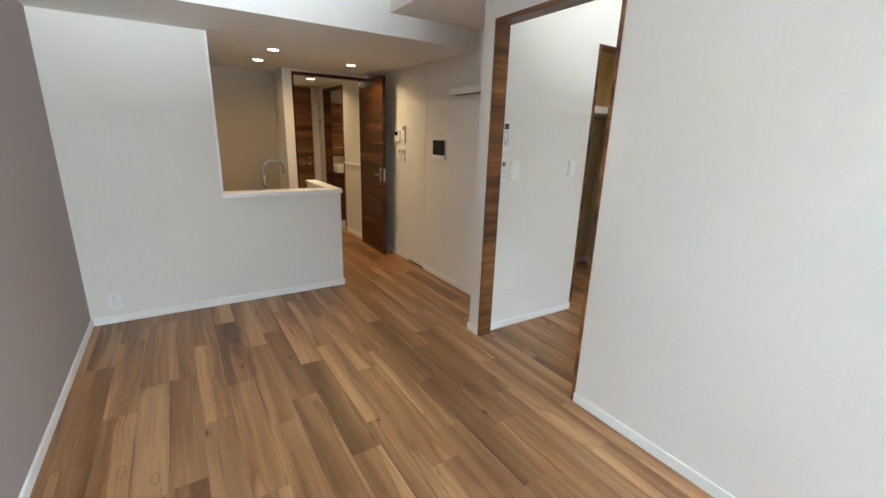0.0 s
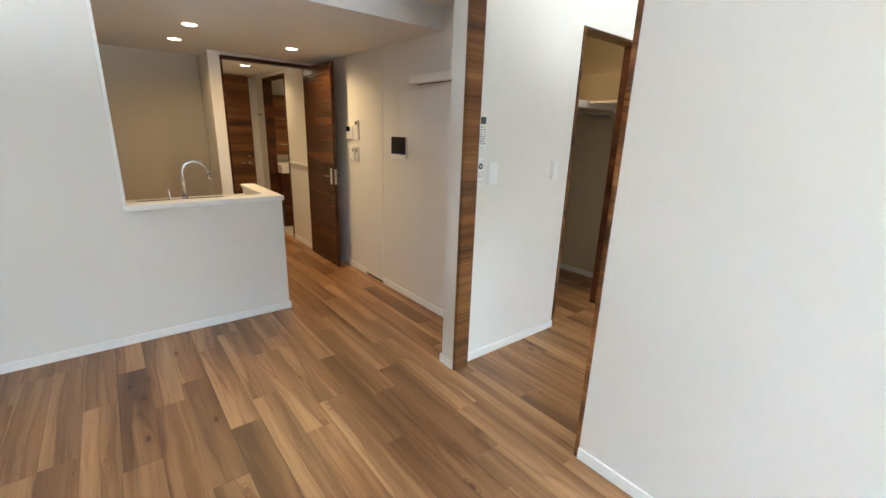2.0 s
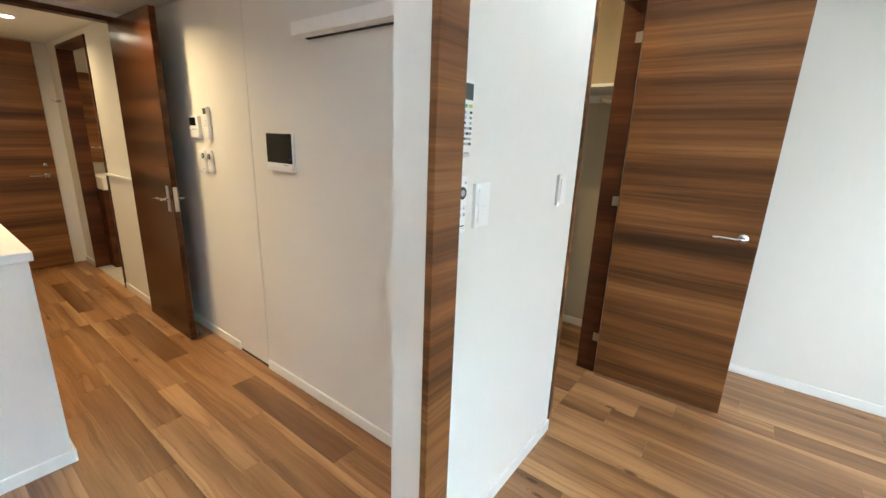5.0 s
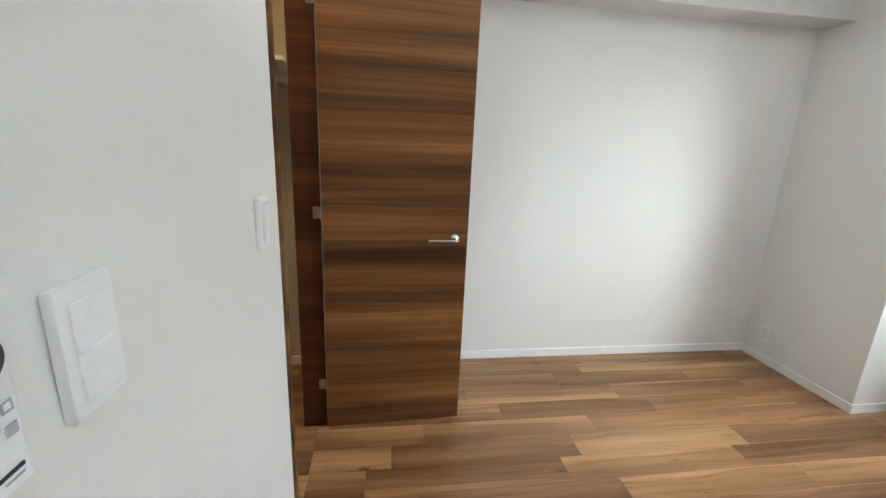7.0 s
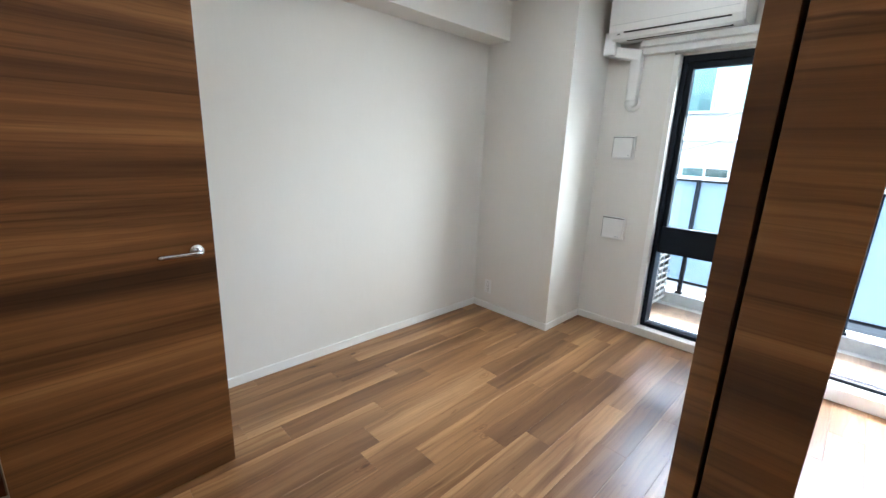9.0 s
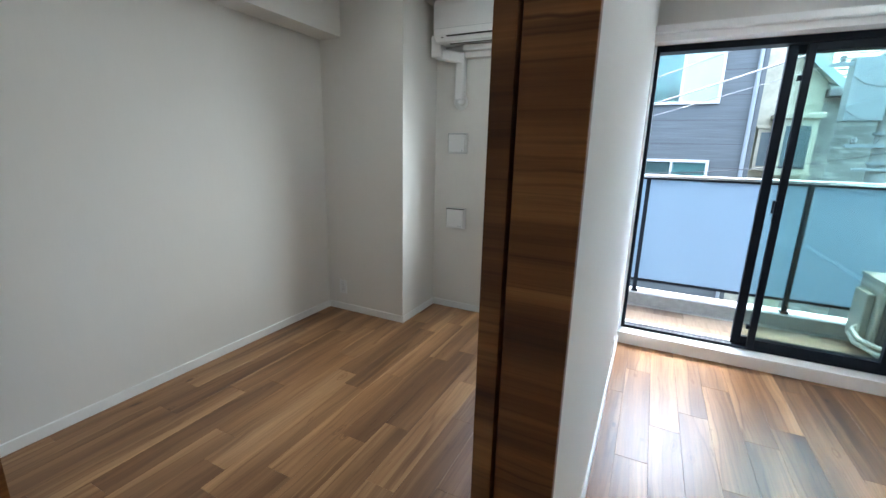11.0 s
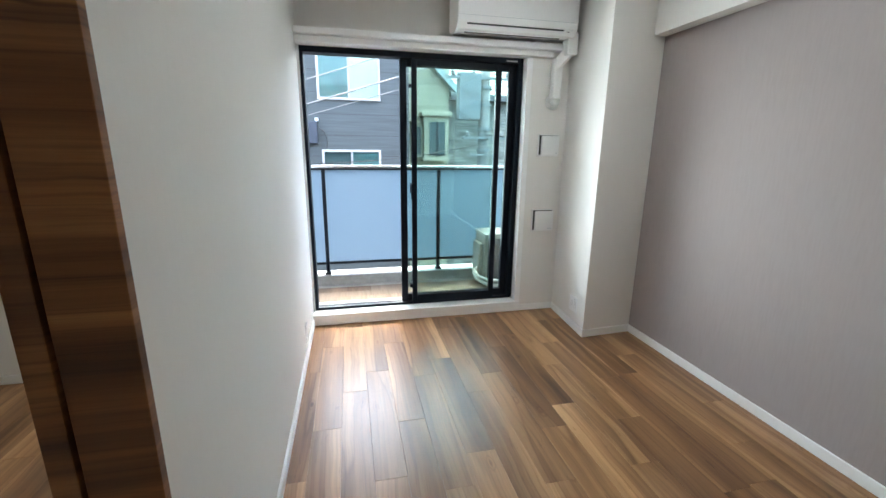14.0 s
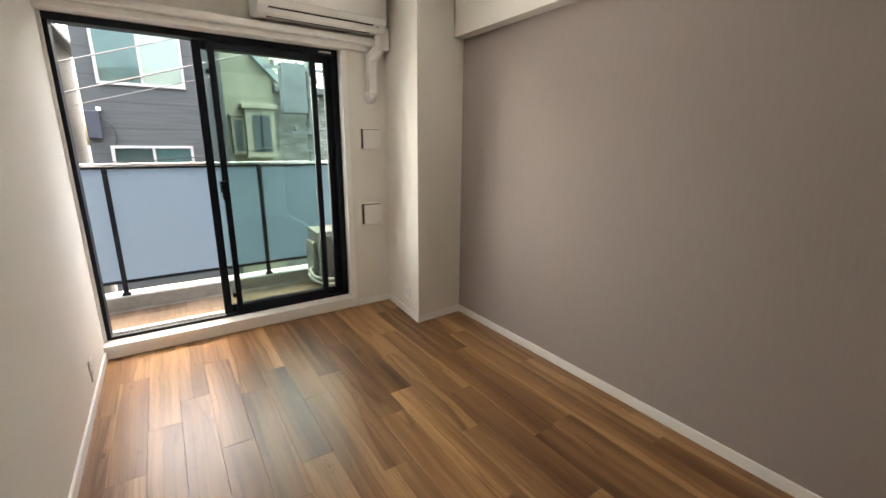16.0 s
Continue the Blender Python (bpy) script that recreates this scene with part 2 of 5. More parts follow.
def brick_tile(name, color):
    """Facing tiles in running bond, each a little lighter or darker, joints sunk."""
    m = material(name, color, 0.75)
    n, l, b = nodes_of(m)
    tc, sep, com = n.new("ShaderNodeTexCoord"), n.new("ShaderNodeSeparateXYZ"), n.new("ShaderNodeCombineXYZ")
    l.new(tc.outputs["Object"], sep.inputs[0])
    l.new(sep.outputs["X"], com.inputs[0])
    l.new(sep.outputs["Z"], com.inputs[1])
    br = n.new("ShaderNodeTexBrick")
    br.inputs["Color1"].default_value = (*tuple(c * 0.62 for c in color), 1)
    br.inputs["Color2"].default_value = (*tuple(c * 1.5 for c in color), 1)
    br.inputs["Mortar"].default_value = (*tuple(c * 0.55 for c in color), 1)
    br.inputs["Scale"].default_value, br.inputs["Mortar Size"].default_value = 1.0, 0.006
    br.inputs["Brick Width"].default_value, br.inputs["Row Height"].default_value = 0.20, 0.075
    l.new(com.outputs[0], br.inputs["Vector"])
    dirt = noise_tex(n, l, coords(n, l, (1, 1, 1)), 1.3, 4)
    l.new(mixed(n, l, br.outputs["Color"], ramp(n, l, dirt, [(0.3, (0.8, 0.8, 0.8)), (0.7, (1.12, 1.12, 1.12))]), 1.0, "MULTIPLY"), b.inputs["Base Color"])
    bumped(n, l, b, br.outputs["Fac"], -0.5, 0.01)
    return m


def glass(name, tint=(1, 1, 1), rough=0.0):
    m = bpy.data.materials.new(name)
    m.use_nodes = True
    n, l = m.node_tree.nodes, m.node_tree.links
    n.clear()
    out, mix, tr, gl, fr = (n.new("ShaderNode" + k) for k in ("OutputMaterial", "MixShader", "BsdfTransparent", "BsdfGlossy", "Fresnel"))
    tr.inputs["Color"].default_value = (*tint, 1)
    gl.inputs["Roughness"].default_value = rough
    fr.inputs["IOR"].default_value = 1.5
    l.new(fr.outputs[0], mix.inputs[0])
    l.new(tr.outputs[0], mix.inputs[1])
    l.new(gl.outputs[0], mix.inputs[2])
    l.new(mix.outputs[0], out.inputs["Surface"])
    return m


def frosted(name, color):
    m = bpy.data.materials.new(name)
    m.use_nodes = True
    n, l = m.node_tree.nodes, m.node_tree.links
    n.clear()
    out, mix, tl, df = (n.new("ShaderNode" + k) for k in ("OutputMaterial", "MixShader", "BsdfTranslucent", "BsdfDiffuse"))
    tl.inputs["Color"].default_value = (*color, 1)
    df.inputs["Color"].default_value = (*tuple(c * 0.9 for c in color), 1)
    mix.inputs[0].default_value = 0.35
    l.new(tl.outputs[0], mix.inputs[1])
    l.new(df.outputs[0], mix.inputs[2])
    l.new(mix.outputs[0], out.inputs["Surface"])
    return m


def glow(name, color, strength):
    m = bpy.data.materials.new(name)
    m.use_nodes = True
    b = m.node_tree.nodes["Principled BSDF"]
    b.inputs["Base Color"].default_value = (*color, 1)
    b.inputs["Emission Color"].default_value = (*color, 1)
    b.inputs["Emission Strength"].default_value = strength
    return m


WHITE = wallpaper("white_wallpaper", (0.83, 0.808, 0.765), 0.25, 0.035)
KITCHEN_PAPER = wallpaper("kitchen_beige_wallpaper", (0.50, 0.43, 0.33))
GREY = wallpaper("grey_accent_wallpaper", (0.40, 0.35, 0.335), 0.5, 0.14)
CEIL = wallpaper("ceiling_paper", (0.87, 0.86, 0.84), 0.15)
# The closet's warm shade is put into this darker paper colour.
CLOSET_SHADED = wallpaper("shaded_closet_paper", (0.60, 0.54, 0.42))
TRIM = speckled("white_trim", (0.88, 0.875, 0.86), 0.35, 30, 0.02)
WALNUT = walnut("walnut_veneer", 1.1, 1.04)
WALNUT_JAMB = walnut("walnut_jamb", 1.25, 1.04, 0.9)
# Dimmed walnut copy; shade of closet and hall jambs is put into it.
WALNUT_DIMMED = walnut("dimmed_walnut", 0.44, 1.4)
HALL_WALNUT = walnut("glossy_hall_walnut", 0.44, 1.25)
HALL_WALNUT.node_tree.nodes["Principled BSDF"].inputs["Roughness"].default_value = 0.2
PLANK = plank_wood("oak_planks")
SUBFLOOR = speckled("dark_subfloor", (0.045, 0.025, 0.014), 0.7, 40, 0.3)
BLACK = speckled("black_aluminium", (0.006, 0.010, 0.018), 0.5, 300, 0.2)
BLACK.node_tree.nodes["Principled BSDF"].inputs["Specular IOR Level"].default_value = 0.2
ALU = speckled("silver_aluminium", (0.62, 0.63, 0.64), 0.35, 200, 0.05, 0.85)
CHROME = material("chrome", (0.58, 0.58, 0.60), 0.08, 1.0)
STEEL = speckled("brushed_steel", (0.55, 0.54, 0.52), 0.3, 150, 0.08, 1.0)
PLASTIC = speckled("white_plastic", (0.86, 0.86, 0.85), 0.35, 90, 0.02)
PLASTIC_GREY = material("grey_plastic", (0.25, 0.27, 0.29), 0.45)
BUTTON = material("dark_buttons", (0.03, 0.032, 0.035), 0.45)
BUTTON_LIGHT = material("grey_buttons", (0.42, 0.45, 0.48), 0.45)
BUTTON_GREEN = material("green_button", (0.10, 0.42, 0.28), 0.45)
BUTTON_YELLOW = material("yellow_button", (0.62, 0.58, 0.08), 0.45)
SCREEN = material("dark_screen", (0.008, 0.009, 0.010), 0.15, spec=0.2)
LCD = material("lcd_screen", (0.10, 0.125, 0.115), 0.2)
# Near-black for joints, and for shade put into gaps and hollows.
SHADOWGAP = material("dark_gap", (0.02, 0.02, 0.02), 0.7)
SLOT = material("grey_slot", (0.34, 0.34, 0.33), 0.6)
BLUE_LED = glow("blue_led", (0.1, 0.15, 1.0), 0.03)
LAMP_GLOW = glow("lamp_glow", (1.0, 0.80, 0.55), 0.6)
PANE = glass("clear_pane", (0.85, 0.93, 0.905))
PANE_CLEAR = glass("clear_bedroom_pane", (0.95, 0.985, 0.98))
PANE_FAR = material("far_pane", (0.05, 0.075, 0.08), 0.25)
CURTAIN_TEAL = speckled("teal_curtain", (0.07, 0.155, 0.165), 0.6, 3, 0.2)
CURTAIN_PALE = speckled("pale_curtain", (0.60, 0.60, 0.56), 0.6, 3, 0.1)
FROST = frosted("frosted_panel", (0.285, 0.345, 0.405))
CONCRETE = speckled("pale_concrete", (0.30, 0.295, 0.285), 0.8, 18, 0.12, bump=0.2)
BALCONY = plank_wood("balcony_vinyl", 0.55)
UNIT = speckled("beige_metal", (0.22, 0.22, 0.20), 0.45, 60, 0.04)
HOSE = speckled("white_hose", (0.50, 0.50, 0.48), 0.5, 60, 0.05)
COUNTER = speckled("worktop", (0.62, 0.60, 0.56), 0.3, 120, 0.06)
MIRROR = material("mirror", (0.92, 0.92, 0.92), 0.02, 1.0)
TILE = speckled("pale_floor_tile", (0.55, 0.52, 0.47), 0.4, 12, 0.08)
SIDING_GREY = siding("grey_siding", (0.046, 0.053, 0.054), 0.01, (1.0, 1.0, 26))
SIDING_CREAM = siding("cream_siding", (0.29, 0.28, 0.205), 0.01, (6, 6, 6))
TRIM_OUT = speckled("grey_white_frame", (0.30, 0.30, 0.295), 0.45, 20, 0.05)
SIDING_PALE = siding("pale_siding", (0.25, 0.24, 0.225), 0.006)
BRICKTILE = brick_tile("grey_brick_tile", (0.150, 0.150, 0.132))
ROOF = speckled("roof_slate", (0.08, 0.09, 0.09), 0.6, 8, 0.25)
ROOF_PALE = speckled("pale_slate", (0.15, 0.175, 0.155), 0.7, 9, 0.3)
ROOF_TRIM = speckled("roof_trim", (0.22, 0.27, 0.27), 0.5, 10, 0.08)
ASPHALT = speckled("asphalt", (0.05, 0.05, 0.052), 0.9, 60, 0.3)
POLE = speckled("pole_concrete", (0.15, 0.15, 0.145), 0.8, 20, 0.1)
CABINET_GREY = speckled("grey_cabinet", (0.13, 0.145, 0.15), 0.5, 10, 0.05)
CABINET_DARK = material("dark_fins", (0.06, 0.062, 0.065), 0.5)
METER = material("dark_blue_box", (0.022, 0.027, 0.04), 0.5)
CABLE = material("black_cable", (0.03, 0.03, 0.03), 0.6)
CABLE_PALE = material("pale_cable", (0.12, 0.12, 0.118), 0.6)


# ---- mesh helpers ----
def box(bm, x0, x1, y0, y1, z0, z1, bevel=0.0, seg=2, turn=None):
    vs = [bm.verts.new(p) for p in ((x0, y0, z0), (x1, y0, z0), (x1, y1, z0), (x0, y1, z0), (x0, y0, z1), (x1, y0, z1), (x1, y1, z1), (x0, y1, z1))]
    fs = [bm.faces.new([vs[i] for i in q]) for q in ((3, 2, 1, 0), (4, 5, 6, 7), (0, 1, 5, 4), (1, 2, 6, 5), (2, 3, 7, 6), (3, 0, 4, 7))]
    made = vs
    if bevel:
        edges = list({e for f in fs for e in f.edges})
        r = bmesh.ops.bevel(bm, geom=edges, offset=bevel, segments=seg, affect="EDGES", profile=0.6)
        made = list({v for f in r["faces"] for v in f.verts} | {v for v in vs if v.is_valid})
    if turn is not None:
        for v in made:
            v.co = turn @ v.co
    return made


def prism(bm, outline, lo, hi, axis="z"):
    """An outline of two coordinates, drawn out along an axis."""
    def at(a, b, c):
        return {"z": (a, b, c), "y": (a, c, b), "x": (c, a, b)}[axis]
    low = [bm.verts.new(at(a, b, lo)) for a, b in outline]
    top = [bm.verts.new(at(a, b, hi)) for a, b in outline]
    bm.faces.new(low[::-1])
    bm.faces.new(top)
    k = len(outline)
    for i in range(k):
        bm.faces.new((low[i], low[(i + 1) % k], top[(i + 1) % k], top[i]))
    bmesh.ops.recalc_face_normals(bm, faces=bm.faces)


def rod(bm, a, b, r, r2=None, seg=12):
    a, b = Vector(a), Vector(b)
    q = (b - a).to_track_quat("Z", "Y").to_matrix().to_4x4()
    bmesh.ops.create_cone(bm, cap_ends=True, segments=seg, radius1=r, radius2=r if r2 is None else r2, depth=(b - a).length, matrix=Matrix.Translation((a + b) / 2) @ q)


def tube(bm, pts, r, seg=10):
    """A pipe along points, with shared rings so that bends are smooth."""
    pts = [Vector(p) for p in pts]
    rings, up = [], None
    for i, p in enumerate(pts):
        d = (pts[min(i + 1, len(pts) - 1)] - pts[max(i - 1, 0)]).normalized()
        if up is None:
            up = Vector((0, 0, 1)) if abs(d.z) < 0.9 else Vector((1, 0, 0))
        s = d.cross(up).normalized()
        up = s.cross(d).normalized()
        rings.append([bm.verts.new(p + r * (math.cos(2 * math.pi * k / seg) * s + math.sin(2 * math.pi * k / seg) * up)) for k in range(seg)])
    for u, v in zip(rings, rings[1:]):
        for k in range(seg):
            f = bm.faces.new((u[k], u[(k + 1) % seg], v[(k + 1) % seg], v[k]))
            f.smooth = True
    bm.faces.new(rings[0][::-1])
    bm.faces.new(rings[-1])
    bmesh.ops.recalc_face_normals(bm, faces=bm.faces)


def arc(c, r, a0, a1, k, plane="xz"):
    out = []
    for i in range(k + 1):
        a = radians(a0 + (a1 - a0) * i / k)
        u, v = r * math.cos(a), r * math.sin(a)
        out.append((c[0] + u, c[1], c[2] + v) if plane == "xz" else (c[0], c[1] + u, c[2] + v) if plane == "yz" else (c[0] + u, c[1] + v, c[2]))
    return out


def mesh_of(name, bm, mat, smooth=False):
    me = bpy.data.meshes.new(name)
    if smooth:
        for f in bm.faces:
            f.smooth = True
    bm.to_mesh(me)
    bm.free()
    me.materials.append(mat)
    return me


def part(name, bm, mat, parent, label="", smooth=False):
    ob = new(name, mesh_of(name, bm, mat, smooth))
    ob.parent = parent
    if parent is not None and parent.parent is None:
        ob.matrix_parent_inverse = Matrix.Translation(-parent.location)
    if label:
        ob["label"] = label
    return ob


def boxpart(name, mat, parent, dims, bevel=0.0, label="", turn=None):
    bm = bmesh.new()
    box(bm, *dims, bevel=bevel, turn=turn)
    return part(name, bm, mat, parent, label)


def thing(name, at, label, category, group="", kind=""):
    e = new(name)
    e.empty_display_size = 0.05
    e.location = at
    return tagged(e, label, category, group, kind)


def solid(name, mat, boxes, label, category, bevel=0.0, kind="structure"):
    """A piece of the setting made of abutting blocks."""
    bm = bmesh.new()
    for d in boxes:
        box(bm, *d, bevel=bevel)
    ob = new(name, mesh_of(name, bm, mat))
    return tagged(ob, label, category, kind=kind)


# ---- plan, metres ----
WEST, KIT, PART, PARTB = -0.643, 3.613, 1.752, 1.850
JL, JR = 2.104, 1.246
NB, NC = 2.150, 2.240          # bedroom north wall: bedroom face, corridor face
HALLX, EAST, SOUTH, OUT = 2.177, 4.060, -1.330, -1.530
TOP, LOW = 2.42, 2.090
SW, SB = -1.262, -1.275        # faces of the wall strips beside the two windows

# ---- walls ----
solid("wall_west", GREY, [(WEST - 0.12, WEST, OUT, KIT + 0.05, 0, TOP)], "grey woven wallpaper accent wall", "wall")
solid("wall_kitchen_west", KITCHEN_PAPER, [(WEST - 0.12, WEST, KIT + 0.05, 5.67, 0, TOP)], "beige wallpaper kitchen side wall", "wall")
solid("wall_south", WHITE, [
    (WEST, 0.080, OUT, SOUTH, 0, TOP), (0.080, 1.735, OUT, SOUTH, 0, 0.088), (0.080, 1.735, OUT, SOUTH, 2.045, TOP),
    (1.735, 2.060, OUT, SOUTH, 0, TOP), (2.060, 2.815, OUT, SOUTH, 0, 0.062), (2.060, 2.815, OUT, SOUTH, 2.030, TOP),
    (2.815, EAST, OUT, SOUTH, 0, TOP),
    (-0.45, 0.034, SOUTH, SW, 0, TOP), (2.852, 3.45, SOUTH, SB, 0, TOP)], "white wallpaper outer wall with two window openings", "wall")
bm = bmesh.new()
prism(bm, [(WEST, SOUTH), (WEST, -0.700), (-0.232, -0.672), (-0.282, SOUTH)][::-1], 0, TOP)
tagged(new("pillar_living", mesh_of("pillar_living", bm, WHITE)), "white papered structural pillar in the corner", "pillar", kind="structure")
solid("pillar_bedroom", WHITE, [(3.312, EAST, SOUTH, -0.761, 0, TOP)], "white papered structural pillar in the bedroom corner", "pillar")
solid("wall_partition", WHITE, [
    (PART, PARTB, SOUTH, JR - 0.020, 0, TOP), (PART, PARTB, JR - 0.020, JL + 0.022, 2.114, TOP), (PART, PARTB, JL + 0.022, NC, 0, TOP)],
    "white wallpaper partition between living room and bedroom", "wall")
solid("wall_bedroom_north", WHITE, [
    (PARTB, 2.758, NB, NC, 0, TOP), (2.758, 3.490, NB, NC, 2.105, TOP), (3.490, EAST, NB, NC, 0, TOP)],
    "white wallpaper bedroom wall with a closet opening", "wall")
solid("wall_corridor_east", WHITE, [(HALLX, HALLX + 0.10, NC, 5.07, 0, TOP)], "white wallpaper corridor wall", "wall")
solid("wall_closet", CLOSET_SHADED, [(2.277, EAST, 3.05, 3.15, 0, TOP)], "cream closet back wall, its warm shade put into the paper colour", "wall")
solid("wall_east", WHITE, [(EAST, EAST + 0.12, OUT, NC, 0, TOP)], "white wallpaper bedroom side wall", "wall")
solid("wall_closet_east", CLOSET_SHADED, [(EAST, EAST + 0.12, NC, 3.15, 0, TOP)], "cream closet side wall, its warm shade put into the paper colour", "wall")
solid("wall_kitchen", WHITE, [
    (WEST, 0.288, KIT, KIT + 0.105, 0, LOW)], "white papered kitchen wall beside the opening", "wall")
solid("half_wall", WHITE, [(0.288, 1.250, KIT, KIT + 0.105, 0, 0.900)], "white papered half-height kitchen counter wall", "wall")
solid("half_wall_return", WHITE, [(1.160, 1.250, KIT + 0.105, 4.400, 0, 0.900)], "white papered return of the kitchen half wall", "wall")
solid("wall_kitchen_back", WHITE, [(1.125, 1.225, 5.07, 7.0, 0, LOW), (1.225, 2.110, 5.07, 5.15, 2.062, LOW)], "white wallpaper pier beside the hall doorway", "wall")
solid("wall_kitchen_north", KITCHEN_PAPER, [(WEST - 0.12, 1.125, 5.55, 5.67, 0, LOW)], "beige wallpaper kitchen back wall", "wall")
solid("wall_hall", WHITE, [
    (2.070, 2.170, 5.115, 5.800, 0, LOW), (2.070, 2.170, 5.800, 6.680, 2.045, LOW), (2.070, 2.170, 6.680, 7.0, 0, LOW),
    (2.110, 2.277, 5.070, 5.115, 0, LOW), (1.125, 3.60, 7.0, 7.1, 0, LOW), (3.50, 3.60, 5.115, 7.0, 0, LOW), (2.170, 3.50, 5.115, 5.2, 0, LOW)],
    "white wallpaper hall walls", "wall")
solid("ceiling", CEIL, [(WEST - 0.12, EAST + 0.12, OUT, 2.870, TOP, TOP + 0.1), (2.277, EAST + 0.12, 2.870, 3.15, TOP, TOP + 0.1)], "white papered ceiling", "ceiling")
solid("ceiling_kitchen", CEIL, [(WEST - 0.12, HALLX + 0.10, 2.870, 5.115, LOW, TOP + 0.1), (WEST - 0.12, 3.60, 5.115, 7.1, LOW, TOP + 0.1)], "white papered lowered kitchen ceiling", "ceiling")
solid("soffit", WHITE, [(1.400, HALLX, NC, 2.870, 2.235, TOP), (1.400, PART, 1.9, NC, 2.235, TOP)], "white papered boxed-in duct below the ceiling", "soffit")
solid("beam_living", WHITE, [(WEST, -0.552, -0.69, 2.870, 2.100, TOP)], "white papered ceiling beam along the grey wall", "beam")
solid("beam_bedroom", WHITE, [(3.857, EAST, -0.761, NB, 2.155, TOP)], "white papered ceiling beam along the bedroom wall", "beam")

# kitchen counter cap and opening trim
cap = thing("counter_cap", (0.8, KIT, 0.90), "white painted ledge capping the kitchen half wall", "ledge", kind="structure")
boxpart("front_board", TRIM, cap, (0.284, 1.264, KIT - 0.014, KIT + 0.120, 0.886, 0.922), 0.004)
boxpart("return_board", TRIM, cap, (1.148, 1.264, KIT + 0.1202, 4.412, 0.900, 0.922), 0.004)
solid("trim_opening", TRIM, [(0.2875, 0.306, KIT - 0.008, KIT + 0.112, 0.922, LOW)], "white painted trim on the kitchen opening", "trim", 0.002)

# baseboards
BH, BT = 0.058, 0.012


def baseboard(x0, x1, y0, y1):
    bm = bmesh.new()
    box(bm, x0, x1, y0, y1, 0.0005, BH, bevel=0.0025, seg=1)
    tagged(new("baseboard", mesh_of("baseboard", bm, TRIM)), "white slim baseboard along the wall", "baseboard", kind="structure")


baseboard(WEST, WEST + BT, -0.70, KIT)
baseboard(WEST + BT, 1.250, KIT - BT, KIT)
baseboard(1.250, 1.250 + BT, KIT - BT, 4.40)
baseboard(PART - BT, PART, SOUTH + 0.085, JR - 0.020)
baseboard(PART - BT, PART, JL + 0.022, NC)
baseboard(PART - BT, HALLX - BT, NC, NC + BT)
baseboard(HALLX - BT, HALLX, NC + BT, 3.672)
baseboard(HALLX - BT, HALLX, 4.010, 5.07)
baseboard(PARTB, 2.758, NB - BT, NB)
baseboard(3.490, EAST - BT, NB - BT, NB)
baseboard(EAST - BT, EAST, -0.761, NB - BT)
baseboard(3.312, EAST - BT, -0.761, -0.761 + BT)
baseboard(3.312 - BT, 3.312, SB + BT, -0.761 + BT)
baseboard(2.8525, 3.312 - BT, SB, SB + BT)
baseboard(-0.266, 0.0335, SW, SW + BT)
baseboard(EAST - BT, EAST, NC, 3.05)
baseboard(2.277, EAST - BT, 3.05 - BT, 3.05)
baseboard(2.070 - BT, 2.070, 5.115, 5.780)
baseboard(2.070 - BT, 2.070, 6.70, 7.0)
bm = bmesh.new()
prism(bm, [(WEST + BT, -0.700), (-0.232, -0.672), (-0.232, -0.662), (WEST + BT, -0.690)], 0.0005, BH)
tagged(new("baseboard", mesh_of("baseboard", bm, TRIM)), "white slim baseboard round the pillar", "baseboard", kind="structure")
bm = bmesh.new()
prism(bm, [(-0.277, SW + BT), (-0.267, SW + BT), (-0.222, -0.662), (-0.232, -0.662)], 0.0005, BH)
tagged(new("baseboard", mesh_of("baseboard", bm, TRIM)), "white slim baseboard round the pillar", "baseboard", kind="structure")


